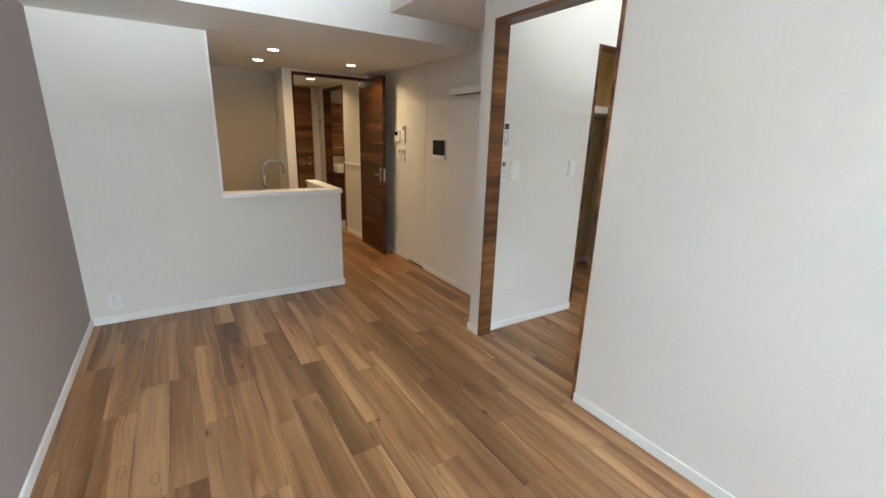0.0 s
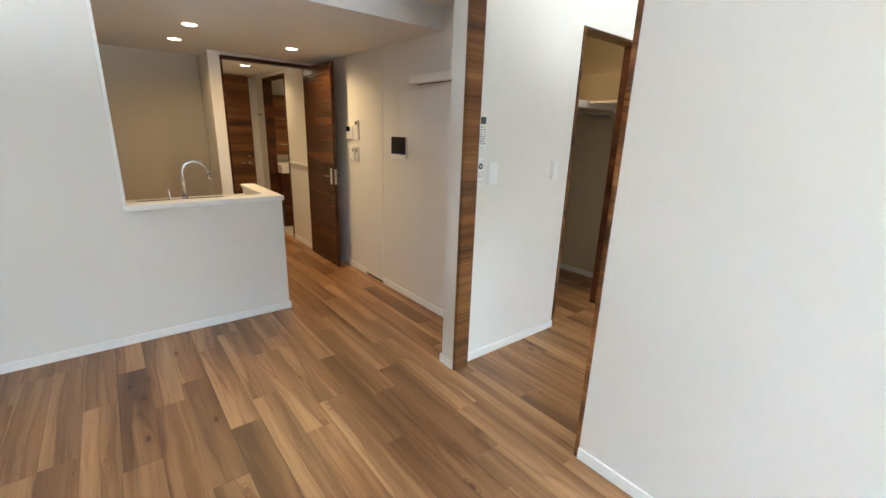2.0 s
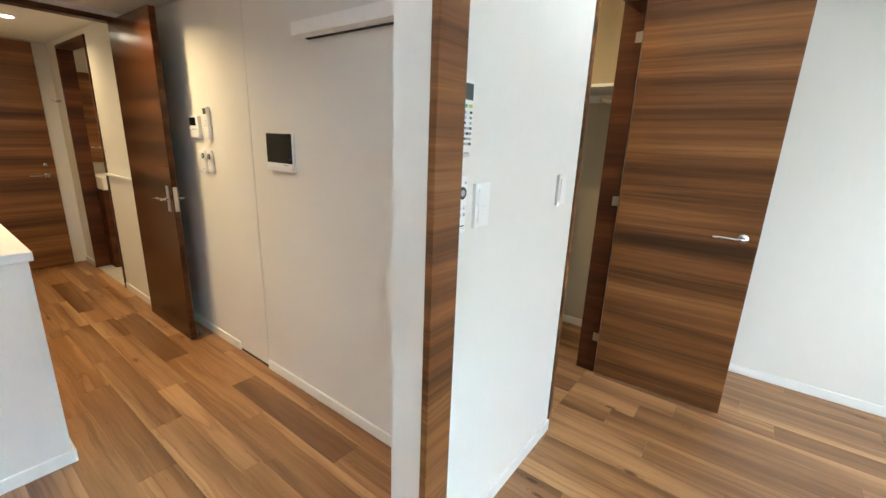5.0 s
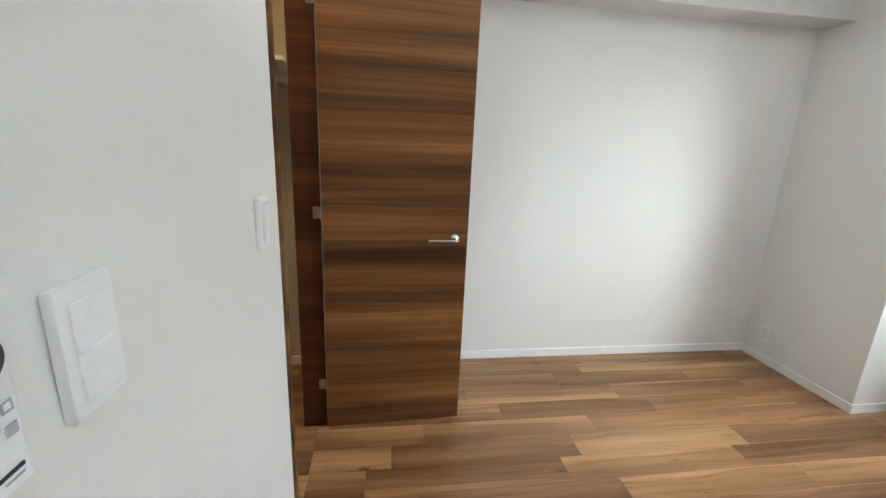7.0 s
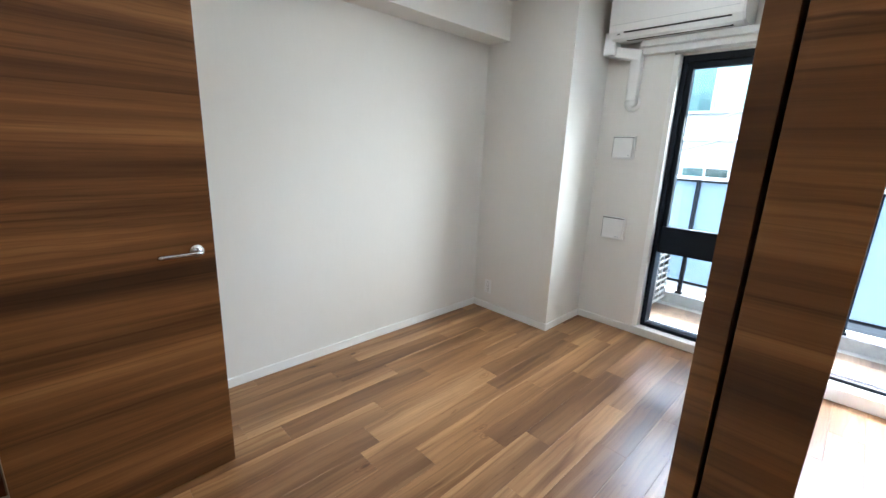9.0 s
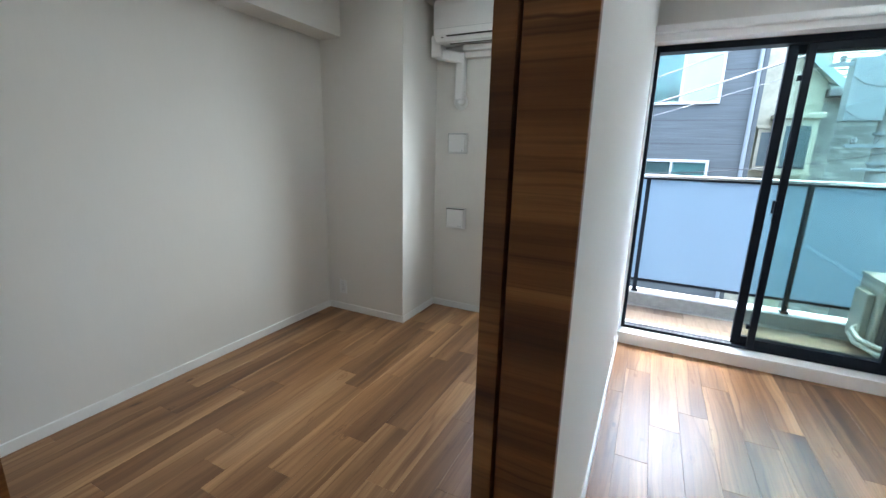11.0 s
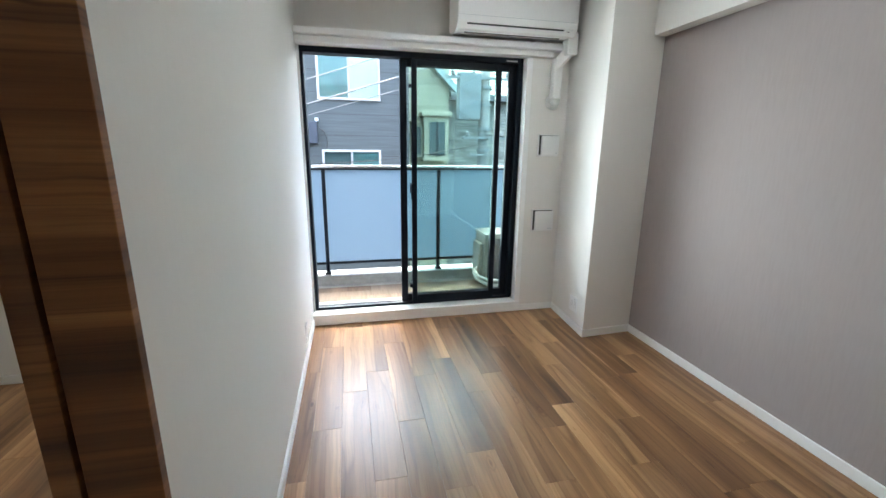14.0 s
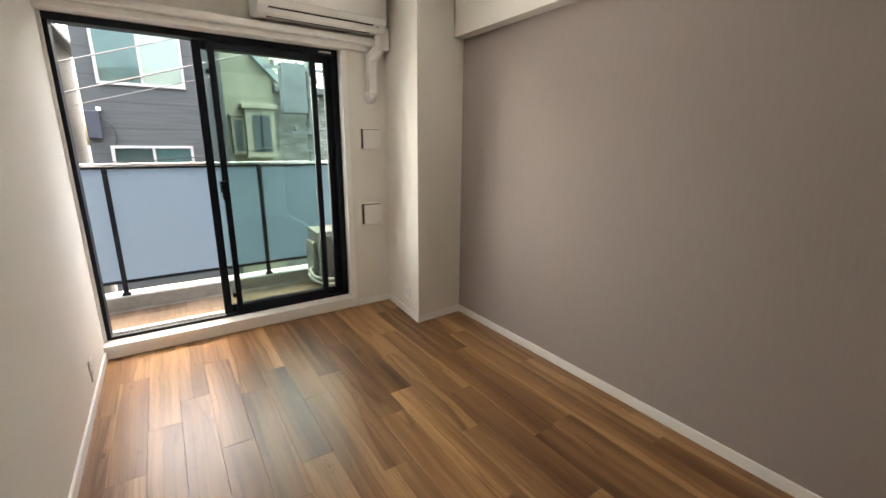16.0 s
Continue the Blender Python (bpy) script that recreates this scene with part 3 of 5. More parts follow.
# ---- windows ----
def living_window():
    w = thing("window_1", (0.9, SOUTH, 0.1), "black aluminium sliding balcony window, one half open", "window", kind="structure")
    y0, y1 = SOUTH - 0.110, SOUTH - 0.004
    boxpart("frame_top", BLACK, w, (0.080, 1.735, y0, y1, 2.005, 2.045), 0.003)
    boxpart("frame_bottom", BLACK, w, (0.080, 1.735, y0, y1 - 0.02, 0.088, 0.106), 0.003)
    boxpart("frame_side", BLACK, w, (0.080, 0.118, y0, y1, 0.106, 2.005), 0.003)
    boxpart("frame_side", BLACK, w, (1.712, 1.735, y0, y1, 0.106, 2.005), 0.003)
    boxpart("track", ALU, w, (1.035, 1.712, y0 + 0.03, y0 + 0.036, 0.106, 0.114))
    boxpart("track", ALU, w, (1.035, 1.712, y0 + 0.07, y0 + 0.076, 0.106, 0.114))

    def sash(name, x0, x1, yy, stile_l, stile_r, low, high):
        s = boxpart(name, BLACK, w, (x0, x0 + stile_r, yy, yy + 0.034, 0.108, 2.004), 0.003)
        boxpart("stile", BLACK, s, (x1 - stile_l, x1, yy, yy + 0.034, 0.108, 2.004), 0.003)
        boxpart("rail", BLACK, s, (x0 + stile_r, x1 - stile_l, yy, yy + 0.034, 0.108, low), 0.003)
        boxpart("rail", BLACK, s, (x0 + stile_r, x1 - stile_l, yy, yy + 0.034, high, 2.004), 0.003)
        p = boxpart("pane", PANE, s, (x0 + stile_r - 0.004, x1 - stile_l + 0.004, yy + 0.014, yy + 0.019, low - 0.004, high + 0.004))
        p.visible_shadow = False
        return s

    outer = sash("outer_sash", 0.118, 1.036, y0 + 0.014, 0.052, 0.052, 0.165, 1.955)
    inner = sash("inner_sash", 0.246, 0.952, y0 + 0.058, 0.040, 0.042, 0.168, 1.957)
    boxpart("latch", BLACK, inner, (0.928, 0.972, y0 + 0.092, y0 + 0.108, 1.02, 1.10), 0.004)
    boxpart("latch_lever", BLACK, inner, (0.952, 0.964, y0 + 0.1085, y0 + 0.122, 0.97, 1.09), 0.003)
    boxpart("stop_block", BLACK, inner, (0.948, 0.972, y0 + 0.062, y0 + 0.086, 1.80, 1.83), 0.002)
    boxpart("stop_block", BLACK, inner, (0.948, 0.972, y0 + 0.062, y0 + 0.086, 0.235, 0.265), 0.002)
    boxpart("pull", BLACK, inner, (0.256, 0.270, y0 + 0.0925, y0 + 0.104, 1.02, 1.06), 0.002)
    boxpart("plate", STEEL, w, (0.13, 0.22, y1 + 0.0005, y1 + 0.003, 2.016, 2.026))
    c = thing("window_casing", (0.06, SOUTH, 0.1), "white painted window casing and raised sill board", "trim", kind="structure")
    boxpart("casing_side", TRIM, c, (0.034, 0.080, SOUTH - 0.06, SW + 0.004, 0.090, 2.040), 0.003)
    boxpart("sill", TRIM, c, (0.034, PART, SOUTH - 0.005, SW + 0.016, 0.001, 0.088), 0.004)
    boxpart("casing_side", TRIM, c, (1.735, PART, SOUTH, SOUTH + 0.012, 0.090, 2.040), 0.003)


def bedroom_window():
    w = thing("window_2", (2.44, SOUTH, 0.1), "black aluminium bedroom window with a broad middle rail", "window", kind="structure")
    y0, y1 = SOUTH - 0.110, SOUTH - 0.004
    x0, x1 = 2.060, 2.815
    boxpart("frame_top", BLACK, w, (x0, x1, y0, y1, 1.985, 2.030), 0.003)
    boxpart("frame_bottom", BLACK, w, (x0, x1, y0, y1, 0.062, 0.088), 0.003)
    for a in (x0, x1 - 0.034):
        boxpart("frame_side", BLACK, w, (a, a + 0.034, y0, y1, 0.088, 1.985), 0.003)
    a, b = x0 + 0.034, x1 - 0.034
    boxpart("middle_rail", BLACK, w, (a, b, y0 + 0.03, y0 + 0.09, 0.660, 0.860), 0.004)
    boxpart("stile", BLACK, w, (b - 0.034, b, y0 + 0.035, y0 + 0.085, 0.860, 1.985), 0.003)
    boxpart("stile", BLACK, w, (a, a + 0.034, y0 + 0.035, y0 + 0.085, 0.860, 1.985), 0.003)
    boxpart("rail", BLACK, w, (a + 0.034, b - 0.034, y0 + 0.035, y0 + 0.085, 1.945, 1.985), 0.003)
    for lo, hi in ((0.085, 0.665), (0.855, 1.95)):
        p = boxpart("pane", PANE_CLEAR, w, (a, b, y0 + 0.055, y0 + 0.060, lo, hi))
        p.visible_shadow = False
    c = thing("window_casing", (2.83, SOUTH, 0.1), "white painted bedroom window casing and sill", "trim", kind="structure")
    boxpart("casing_side", TRIM, c, (2.815, 2.852, SOUTH - 0.06, SB + 0.004, 0.064, 2.030), 0.003)
    boxpart("casing_side", TRIM, c, (2.023, 2.060, SOUTH - 0.06, SOUTH + 0.014, 0.064, 2.030), 0.003)
    boxpart("sill", TRIM, c, (1.850, 2.852, SOUTH - 0.005, SB + 0.016, 0.001, 0.062), 0.004)


living_window()
bedroom_window()


def curtain_board(x0, x1, name, label):
    t = thing(name, (x1, SOUTH, 2.09), label, "curtain rail", kind="structure")
    boxpart("front_board", TRIM, t, (x0 - 0.085, x1, SOUTH + 0.0005, SOUTH + 0.150, 2.088, 2.130), 0.008)
    boxpart("inner_rail", TRIM, t, (x0, x1, SOUTH + 0.0005, SOUTH + 0.105, 2.046, 2.0878), 0.006)


curtain_board(-0.115, PART, "curtain_box", "white stepped curtain box over the balcony window")
curtain_board(2.0, 3.05, "curtain_box", "white stepped curtain box over the bedroom window")


# ---- doorway between living room and bedroom ----
fr = thing("door_frame", (PART, JL, 0), "walnut veneer door frame round the bedroom doorway", "door frame", kind="structure")
boxpart("jamb", WALNUT_JAMB, fr, (PART - 0.006, PARTB + 0.002, JL, JL + 0.022, 0.001, 2.112), 0.0015)
boxpart("jamb", WALNUT_JAMB, fr, (PART - 0.006, PARTB + 0.002, JR - 0.020, JR, 0.001, 2.112), 0.0015)
boxpart("head", WALNUT_JAMB, fr, (PART - 0.006, PARTB + 0.002, JR, JL, 2.086, 2.1125), 0.0015)

sd = thing("sliding_door", (1.878, 0.8, 0.008), "dark walnut sliding bedroom door, slid fully open", "door")
boxpart("leaf", WALNUT, sd, (1.8590, 1.8970, 0.330, JR + 0.002, 0.008, 2.130), 0.0015)
boxpart("finger_pull", STEEL, sd, (1.8972, 1.8985, 1.17, 1.20, 0.88, 1.06), 0.0004, "brushed steel recessed pull")
boxpart("hanging_rail", TRIM, sd, (PARTB + 0.0005, 1.905, 0.30, JL, 2.131, 2.185), 0.003, "white hanging rail")


# ---- hinged doors ----
def lever(parent, at, out, along, mat=CHROME):
    """Lever handle on a round rose: out is the way off the leaf, along the way the lever points."""
    at, out, along = Vector(at), Vector(out), Vector(along)
    bm = bmesh.new()
    rod(bm, at, at + out * 0.010, 0.024, seg=20)
    h = part("rose", bm, mat, parent, "chrome rose", True)
    bm = bmesh.new()
    rod(bm, at + out * 0.010, at + out * 0.045, 0.009, seg=12)
    part("neck", bm, mat, h, "", True)
    bm = bmesh.new()
    p = at + out * 0.045
    tube(bm, [p - along * 0.012, p + along * 0.02, p + along * 0.08, p + along * 0.118, p + along * 0.128 - out * 0.006], 0.0075, 10)
    part("lever", bm, mat, h, "polished chrome lever")
    return h


def closet_door():
    hinge = Vector((3.452, 2.138, 0.0))
    d = thing("closet_door", hinge, "walnut veneer closet door standing wide open", "door")
    turn = Matrix.Translation(hinge) @ Matrix.Rotation(radians(1.9), 4, "Z") @ Matrix.Translation(-hinge)
    leaf = boxpart("leaf", WALNUT, d, (3.436, 3.469, 1.482, 2.137, 0.010, 2.085), 0.0015, turn=turn)
    at = turn @ Vector((3.436, 1.545, 0.962))
    lever(d, at, (-1, 0, 0), (0, 1, 0))
    at = turn @ Vector((3.469, 1.545, 0.962))
    lever(d, at, (1, 0, 0), (0, 1, 0))
    boxpart("edge_band", STEEL, leaf, (3.4335, 3.4358, 2.1352, 2.1372, 0.012, 2.083), 0.0, "pale edge band", turn=turn)
    boxpart("latch_plate", STEEL, leaf, (3.444, 3.461, 1.4805, 1.4818, 0.90, 1.02), 0.0, turn=turn)
    for z in (0.235, 1.075, 1.915):
        bm = bmesh.new()
        rod(bm, (3.443, 2.1405, z - 0.026), (3.443, 2.1405, z + 0.026), 0.006, seg=10)
        box(bm, 3.4472, 3.4498, 2.146, 2.174, z - 0.026, z + 0.026, bevel=0.0008, seg=1)
        part("hinge", bm, STEEL, d, "satin steel hinge")
    f = thing("closet_frame", (3.46, NB, 0), "walnut frame round the closet opening, hinge jamb coloured in shade", "door frame", kind="structure")
    # Hinge jamb takes the dimmed copy, so its shade is in the colour.
    boxpart("jamb", WALNUT_DIMMED, f, (3.450, 3.490, 2.142, NC + 0.012, 0.001, 2.105), 0.0015)
    boxpart("jamb", WALNUT, f, (2.756, 2.778, 2.140, NC + 0.012, 0.001, 2.105), 0.0015)
    boxpart("head", WALNUT, f, (2.778, 3.450, 2.142, NC + 0.012, 2.088, 2.105), 0.0015)


closet_door()


def hall_door():
    hinge = Vector((2.050, 5.075, 0))
    f = thing("door_frame", (1.66, 5.09, 0), "walnut frame of the hall doorway, head and left jamb coloured in shade", "door frame", kind="structure")
    # Head and left jamb carry their shade in the dimmed walnut.
    boxpart("head", WALNUT_DIMMED, f, (1.225, 2.110, 5.066, 5.152, 2.030, 2.0615), 0.001)
    boxpart("jamb", WALNUT_DIMMED, f, (1.2255, 1.245, 5.066, 5.152, 0.001, 2.0298), 0.001)
    boxpart("jamb", WALNUT, f, (2.056, 2.1095, 5.066, 5.114, 0.001, 2.0298), 0.001)
    d = thing("hall_door", hinge, "glossy dark walnut hall door standing open against the wall", "door")
    turn = Matrix.Translation(hinge) @ Matrix.Rotation(radians(-0.2), 4, "Z") @ Matrix.Translation(-hinge)
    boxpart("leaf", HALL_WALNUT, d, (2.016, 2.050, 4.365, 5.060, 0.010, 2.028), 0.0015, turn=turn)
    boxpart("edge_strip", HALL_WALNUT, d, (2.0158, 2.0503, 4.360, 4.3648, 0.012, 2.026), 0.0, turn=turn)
    at = turn @ Vector((2.016, 4.420, 0.955))
    boxpart("handle_plate", ALU, d, (2.010, 2.0157, 4.402, 4.438, 0.875, 1.035), 0.002, "silver handle plate", turn=turn)
    bm = bmesh.new()
    rod(bm, at + Vector((-0.006, 0, 0)), at + Vector((-0.045, 0, 0)), 0.009)
    tube(bm, [at + Vector((-0.045, -0.012, 0)), at + Vector((-0.045, 0.06, 0.002)), at + Vector((-0.043, 0.115, -0.006))], 0.009, 10)
    part("lever", bm, CHROME, d, "polished chrome lever")
    at = turn @ Vector((2.050, 4.420, 0.955))
    bm = bmesh.new()
    rod(bm, at, at + Vector((0.045, 0, 0)), 0.009)
    tube(bm, [at + Vector((0.045, -0.012, 0)), at + Vector((0.045, 0.06, 0.002)), at + Vector((0.043, 0.115, -0.006))], 0.009, 10)
    part("lever", bm, CHROME, d, "polished chrome lever")
    boxpart("latch_plate", STEEL, d, (2.022, 2.044, 4.3585, 4.3598, 0.88, 1.03), 0.0, turn=turn)
    s = thing("door_stop", (2.10, 4.42, 0), "small chrome floor door stop behind the hall door", "door stop")
    bm = bmesh.new()
    rod(bm, (2.095, 4.425, 0.0012), (2.095, 4.425, 0.006), 0.020, seg=18)
    rod(bm, (2.095, 4.425, 0.006), (2.095, 4.425, 0.028), 0.010, 0.007, seg=12)
    part("base", bm, CHROME, s)
    bm = bmesh.new()
    rod(bm, (2.095, 4.425, 0.0282), (2.095, 4.425, 0.036), 0.011, seg=12)
    part("bumper", bm, PLASTIC_GREY, s, "grey rubber bumper")


hall_door()

# storage door flush in the corridor wall
st = thing("storage_door", (HALLX, 3.84, 0.02), "white papered flush storage door in the corridor wall", "door")
boxpart("leaf", WHITE, st, (HALLX - 0.004, HALLX - 0.0006, 3.678, 4.006, 0.018, 2.078), 0.0008)
# The bottom gap's shade is a dark strip, not an opening.
boxpart("gap_strip", SHADOWGAP, st, (HALLX - 0.003, HALLX - 0.0005, 3.678, 4.006, 0.002, 0.0175), 0.0, "dark strip for the shade of the bottom gap")

# shelf on the corridor wall
sh = thing("wall_shelf", (2.15, 2.7, 1.76), "white painted shallow shelf on the corridor wall", "shelf")
boxpart("board", TRIM, sh, (2.105, HALLX - 0.0006, NC + 0.001, 3.170, 1.764, 1.815), 0.002)
# Dark strip painted in for the shade line below the board.
boxpart("shade_strip", SHADOWGAP, sh, (2.160, HALLX - 0.0006, NC + 0.001, 3.150, 1.760, 1.7636), 0.0, "dark strip standing for the shade under the shelf")

# ---- air conditioners and their pipe covers ----
def air_conditioner(x0, x1, z0, mirror):
    """Wall unit hung above a window; the pipe leaves at the pillar end."""
    yb, yf, z1 = SOUTH + 0.002, SOUTH + 0.285, z0 + 0.285
    a = thing("air_conditioner", ((x0 + x1) / 2, SOUTH, z0), "white wall-mounted air conditioner above the window", "air conditioner", "air conditioners")
    bm = bmesh.new()
    prof = [(yb, z0 + 0.035), (yb, z1), (yf - 0.03, z1), (yf - 0.006, z1 - 0.012), (yf, z1 - 0.05), (yf, z0 + 0.085), (yf - 0.010, z0 + 0.045), (yf - 0.045, z0 + 0.010), (yf - 0.09, z0), (yb + 0.08, z0 + 0.004)]
    prism(bm, prof, x0 + 0.003, x1 - 0.003, "x")
    bmesh.ops.bevel(bm, geom=[e for e in bm.edges if abs((e.verts[0].co - e.verts[1].co).x) < 1e-6], offset=0.008, segments=2, affect="EDGES")
    part("body", bm, PLASTIC, a)

    # outlet flap with a dark gap round it, lying on the sloped lower front
    p0, p1 = Vector((0, yf - 0.012, z0 + 0.0405)), Vector((0, yf - 0.088, z0 - 0.0005))
    along = (p1 - p0).normalized()
    off = Vector((0, -along.z, along.y))
    if off.z > 0:
        off = -off
    fx0, fx1 = x0 + 0.075, x1 - 0.115
    if mirror:
        fx0, fx1 = x0 + 0.115, x1 - 0.075

    def slab(bm, xa, xb, s0, s1, d0, d1):
        vs = []
        for d in (d0, d1):
            for s, x in ((s0, xa), (s0, xb), (s1, xb), (s1, xa)):
                q = p0 + along * s + off * d
                vs.append(bm.verts.new((x, q.y, q.z)))
        for q in ((0, 1, 2, 3), (7, 6, 5, 4), (0, 4, 5, 1), (1, 5, 6, 2), (2, 6, 7, 3), (3, 7, 4, 0)):
            bm.faces.new([vs[i] for i in q])
        bmesh.ops.recalc_face_normals(bm, faces=bm.faces)

    bm = bmesh.new()
    slab(bm, fx0 - 0.009, fx1 + 0.009, 0.000, 0.091, -0.012, 0.0015)
    part("outlet_gap", bm, SHADOWGAP, a, "dark air outlet gap")
    bm = bmesh.new()
    slab(bm, fx0, fx1, 0.011, 0.078, 0.0016, 0.0045)
    part("flap", bm, PLASTIC, a, "white outlet flap")
    ix = fx1 + 0.035 if not mirror else fx0 - 0.055
    bm = bmesh.new()
    slab(bm, ix, ix + 0.020, 0.012, 0.028, 0.0005, 0.003)
    part("receiver_window", bm, SCREEN, a, "small black receiver window")
    bm = bmesh.new()
    slab(bm, ix - 0.01, ix + 0.015, 0.045, 0.055, 0.0005, 0.0015)
    part("marking", bm, BUTTON_LIGHT, a, "small grey marking")
    boxpart("seam", BUTTON_LIGHT, a, (x0 + 0.02, x1 - 0.02, yf - 0.0002, yf + 0.0006, z0 + 0.086, z0 + 0.0875), 0.0, "grey panel seam")
    return a


air_conditioner(-0.205, 0.680, 2.150, True)
air_conditioner(2.440, 3.235, 2.130, False)


def pipe_cover(x_ac, x_wall, side, wall, zb=2.0):
    """Boxy white pipe cover: out of the unit, a bend, then down the wall to a round plate."""
    t = thing("pipe_cover", (x_wall, SOUTH, 1.7), "white plastic pipe cover running from the air conditioner into the wall", "pipe cover", "pipe covers")
    y = wall + 0.001
    boxpart("elbow", PLASTIC, t, (min(x_ac, x_ac + side * 0.085), max(x_ac, x_ac + side * 0.085), y + 0.06, y + 0.150, 2.045, 2.200), 0.012)
    bm = bmesh.new()
    a, b = Vector((x_ac + side * 0.042, y + 0.09, 2.075)), Vector((x_wall, y + 0.042, zb))
    q = (b - a).to_track_quat("X", "Z").to_matrix().to_4x4()
    box(bm, -(b - a).length / 2 - 0.03, (b - a).length / 2 + 0.02, -0.034, 0.034, -0.036, 0.036, bevel=0.010, turn=Matrix.Translation((a + b) / 2) @ q)
    part("cross_run", bm, PLASTIC, t)
    boxpart("down_run", PLASTIC, t, (x_wall - 0.036, x_wall + 0.036, y, y + 0.068, 1.745, zb + 0.035), 0.012)
    bm = bmesh.new()
    rod(bm, (x_wall, y, 1.735), (x_wall, y + 0.060, 1.735), 0.036, 0.030, seg=24)
    part("end_cap", bm, PLASTIC, t, "", True)
    bm = bmesh.new()
    rod(bm, (x_wall + 0.004, y - 0.001, 1.728), (x_wall + 0.004, y + 0.006, 1.728), 0.058, seg=32)
    part("wall_plate", bm, PLASTIC, t, "round wall plate", True)


pipe_cover(-0.165, -0.150, -1, SW)
pipe_cover(3.205, 3.085, 1, SB, 2.045)


# ---- vents, sockets, switches ----
def wall_vent(x, y, z, s, tabs):
    v = thing("wall_vent", (x, y, z), "white square plastic ventilation cover on the outer wall", "wall vent", "ventilation covers")
    h = s / 2
    boxpart("base", PLASTIC, v, (x - h, x + h, y + 0.0006, y + 0.018, z - h, z + h), 0.004)
    # The shade behind the cover is a dark block filling the gap.
    boxpart("gap", SHADOWGAP, v, (x - h + 0.014, x + h - 0.006, y + 0.0182, y + 0.032, z - h + 0.012, z + h - 0.008), 0.0, "dark block standing for the shaded air gap")
    c = boxpart("cover", PLASTIC, v, (x - h + 0.006, x + h - 0.014, y + 0.0322, y + 0.048, z - h + 0.010, z + h - 0.012), 0.004)
    for k in range(tabs):
        boxpart("tab", BUTTON_LIGHT, c, (x - h + 0.024 + 0.020 * k, x - h + 0.032 + 0.020 * k, y + 0.0482, y + 0.050, z - h + 0.022, z - h + 0.030), 0.0005)


wall_vent(-0.130, SW, 1.398, 0.170, 1)
wall_vent(-0.122, SW, 0.795, 0.182, 2)
wall_vent(3.104, SB, 1.415, 0.165, 1)
wall_vent(3.100, SB, 0.804, 0.175, 2)


def facing(at, out):
    """A frame in which x runs along the wall, y off it into the room and z up."""
    y = Vector(out)
    x = y.cross(Vector((0, 0, 1)))
    return Matrix.Translation(at) @ Matrix(((x.x, y.x, 0), (x.y, y.y, 0), (x.z, y.z, 1))).to_4x4()


def outlet(at, out, w, h, label, holes=((0.0, 0.022), (0.0, -0.022)), plug=False):
    m = facing(at, out)
    o = thing("wall_socket", at, label, "socket", "wall sockets")
    p = boxpart("plate", PLASTIC, o, (-w / 2, w / 2, 0.0006, 0.008, -h / 2, h / 2), 0.002, turn=m)
    for hx, hz in holes:
        boxpart("insert_gap", SLOT, p, (hx - 0.0135, hx + 0.0135, 0.0081, 0.0084, hz - 0.0195, hz + 0.0195), 0.0, turn=m)
        boxpart("insert", TRIM, p, (hx - 0.012, hx + 0.012, 0.0085, 0.0095, hz - 0.018, hz + 0.018), 0.0008, turn=m)
        for s in (-1, 1):
            boxpart("slot", SLOT, p, (hx + s * 0.006 - 0.0014, hx + s * 0.006 + 0.0014, 0.0096, 0.0100, hz - 0.007, hz + 0.007), 0.0, turn=m)
    return o


outlet((-0.2485, -0.850, 0.195), (1, 0, 0), 0.118, 0.120, "white double socket low on the pillar", ((-0.026, 0.022), (-0.026, -0.022), (0.026, 0.0)))
outlet((PART, -0.760, 0.176), (-1, 0, 0), 0.070, 0.120, "white socket low on the partition wall")
outlet((3.905, -0.761, 0.205), (0, 1, 0), 0.070, 0.118, "white socket low on the bedroom pillar")
outlet((-0.486, KIT, 0.170), (0, -1, 0), 0.070, 0.118, "white socket low on the kitchen wall")


def light_switch(x, z, w, h, rockers, label):
    o = thing("light_switch", (x, NB, z), label, "switch", "light switches")
    m = facing((x, NB, z), (0, -1, 0))
    p = boxpart("plate", PLASTIC, o, (-w / 2, w / 2, 0.0006, 0.0115, -h / 2, h / 2), 0.0015, turn=m)
    ih = h - 0.028
    for k in range(rockers):
        z0 = -ih / 2 + ih * k / rockers
        boxpart("rocker", PLASTIC, p, (-w / 2 + 0.013, w / 2 - 0.013, 0.0116, 0.0150, z0 + 0.0008, z0 + ih / rockers - 0.0008), 0.0012, turn=m)


light_switch(2.010, 1.201, 0.074, 0.124, 2, "white double rocker light switch beside the doorway")
light_switch(2.592, 1.203, 0.072, 0.118, 1, "white single rocker light switch beside the closet")


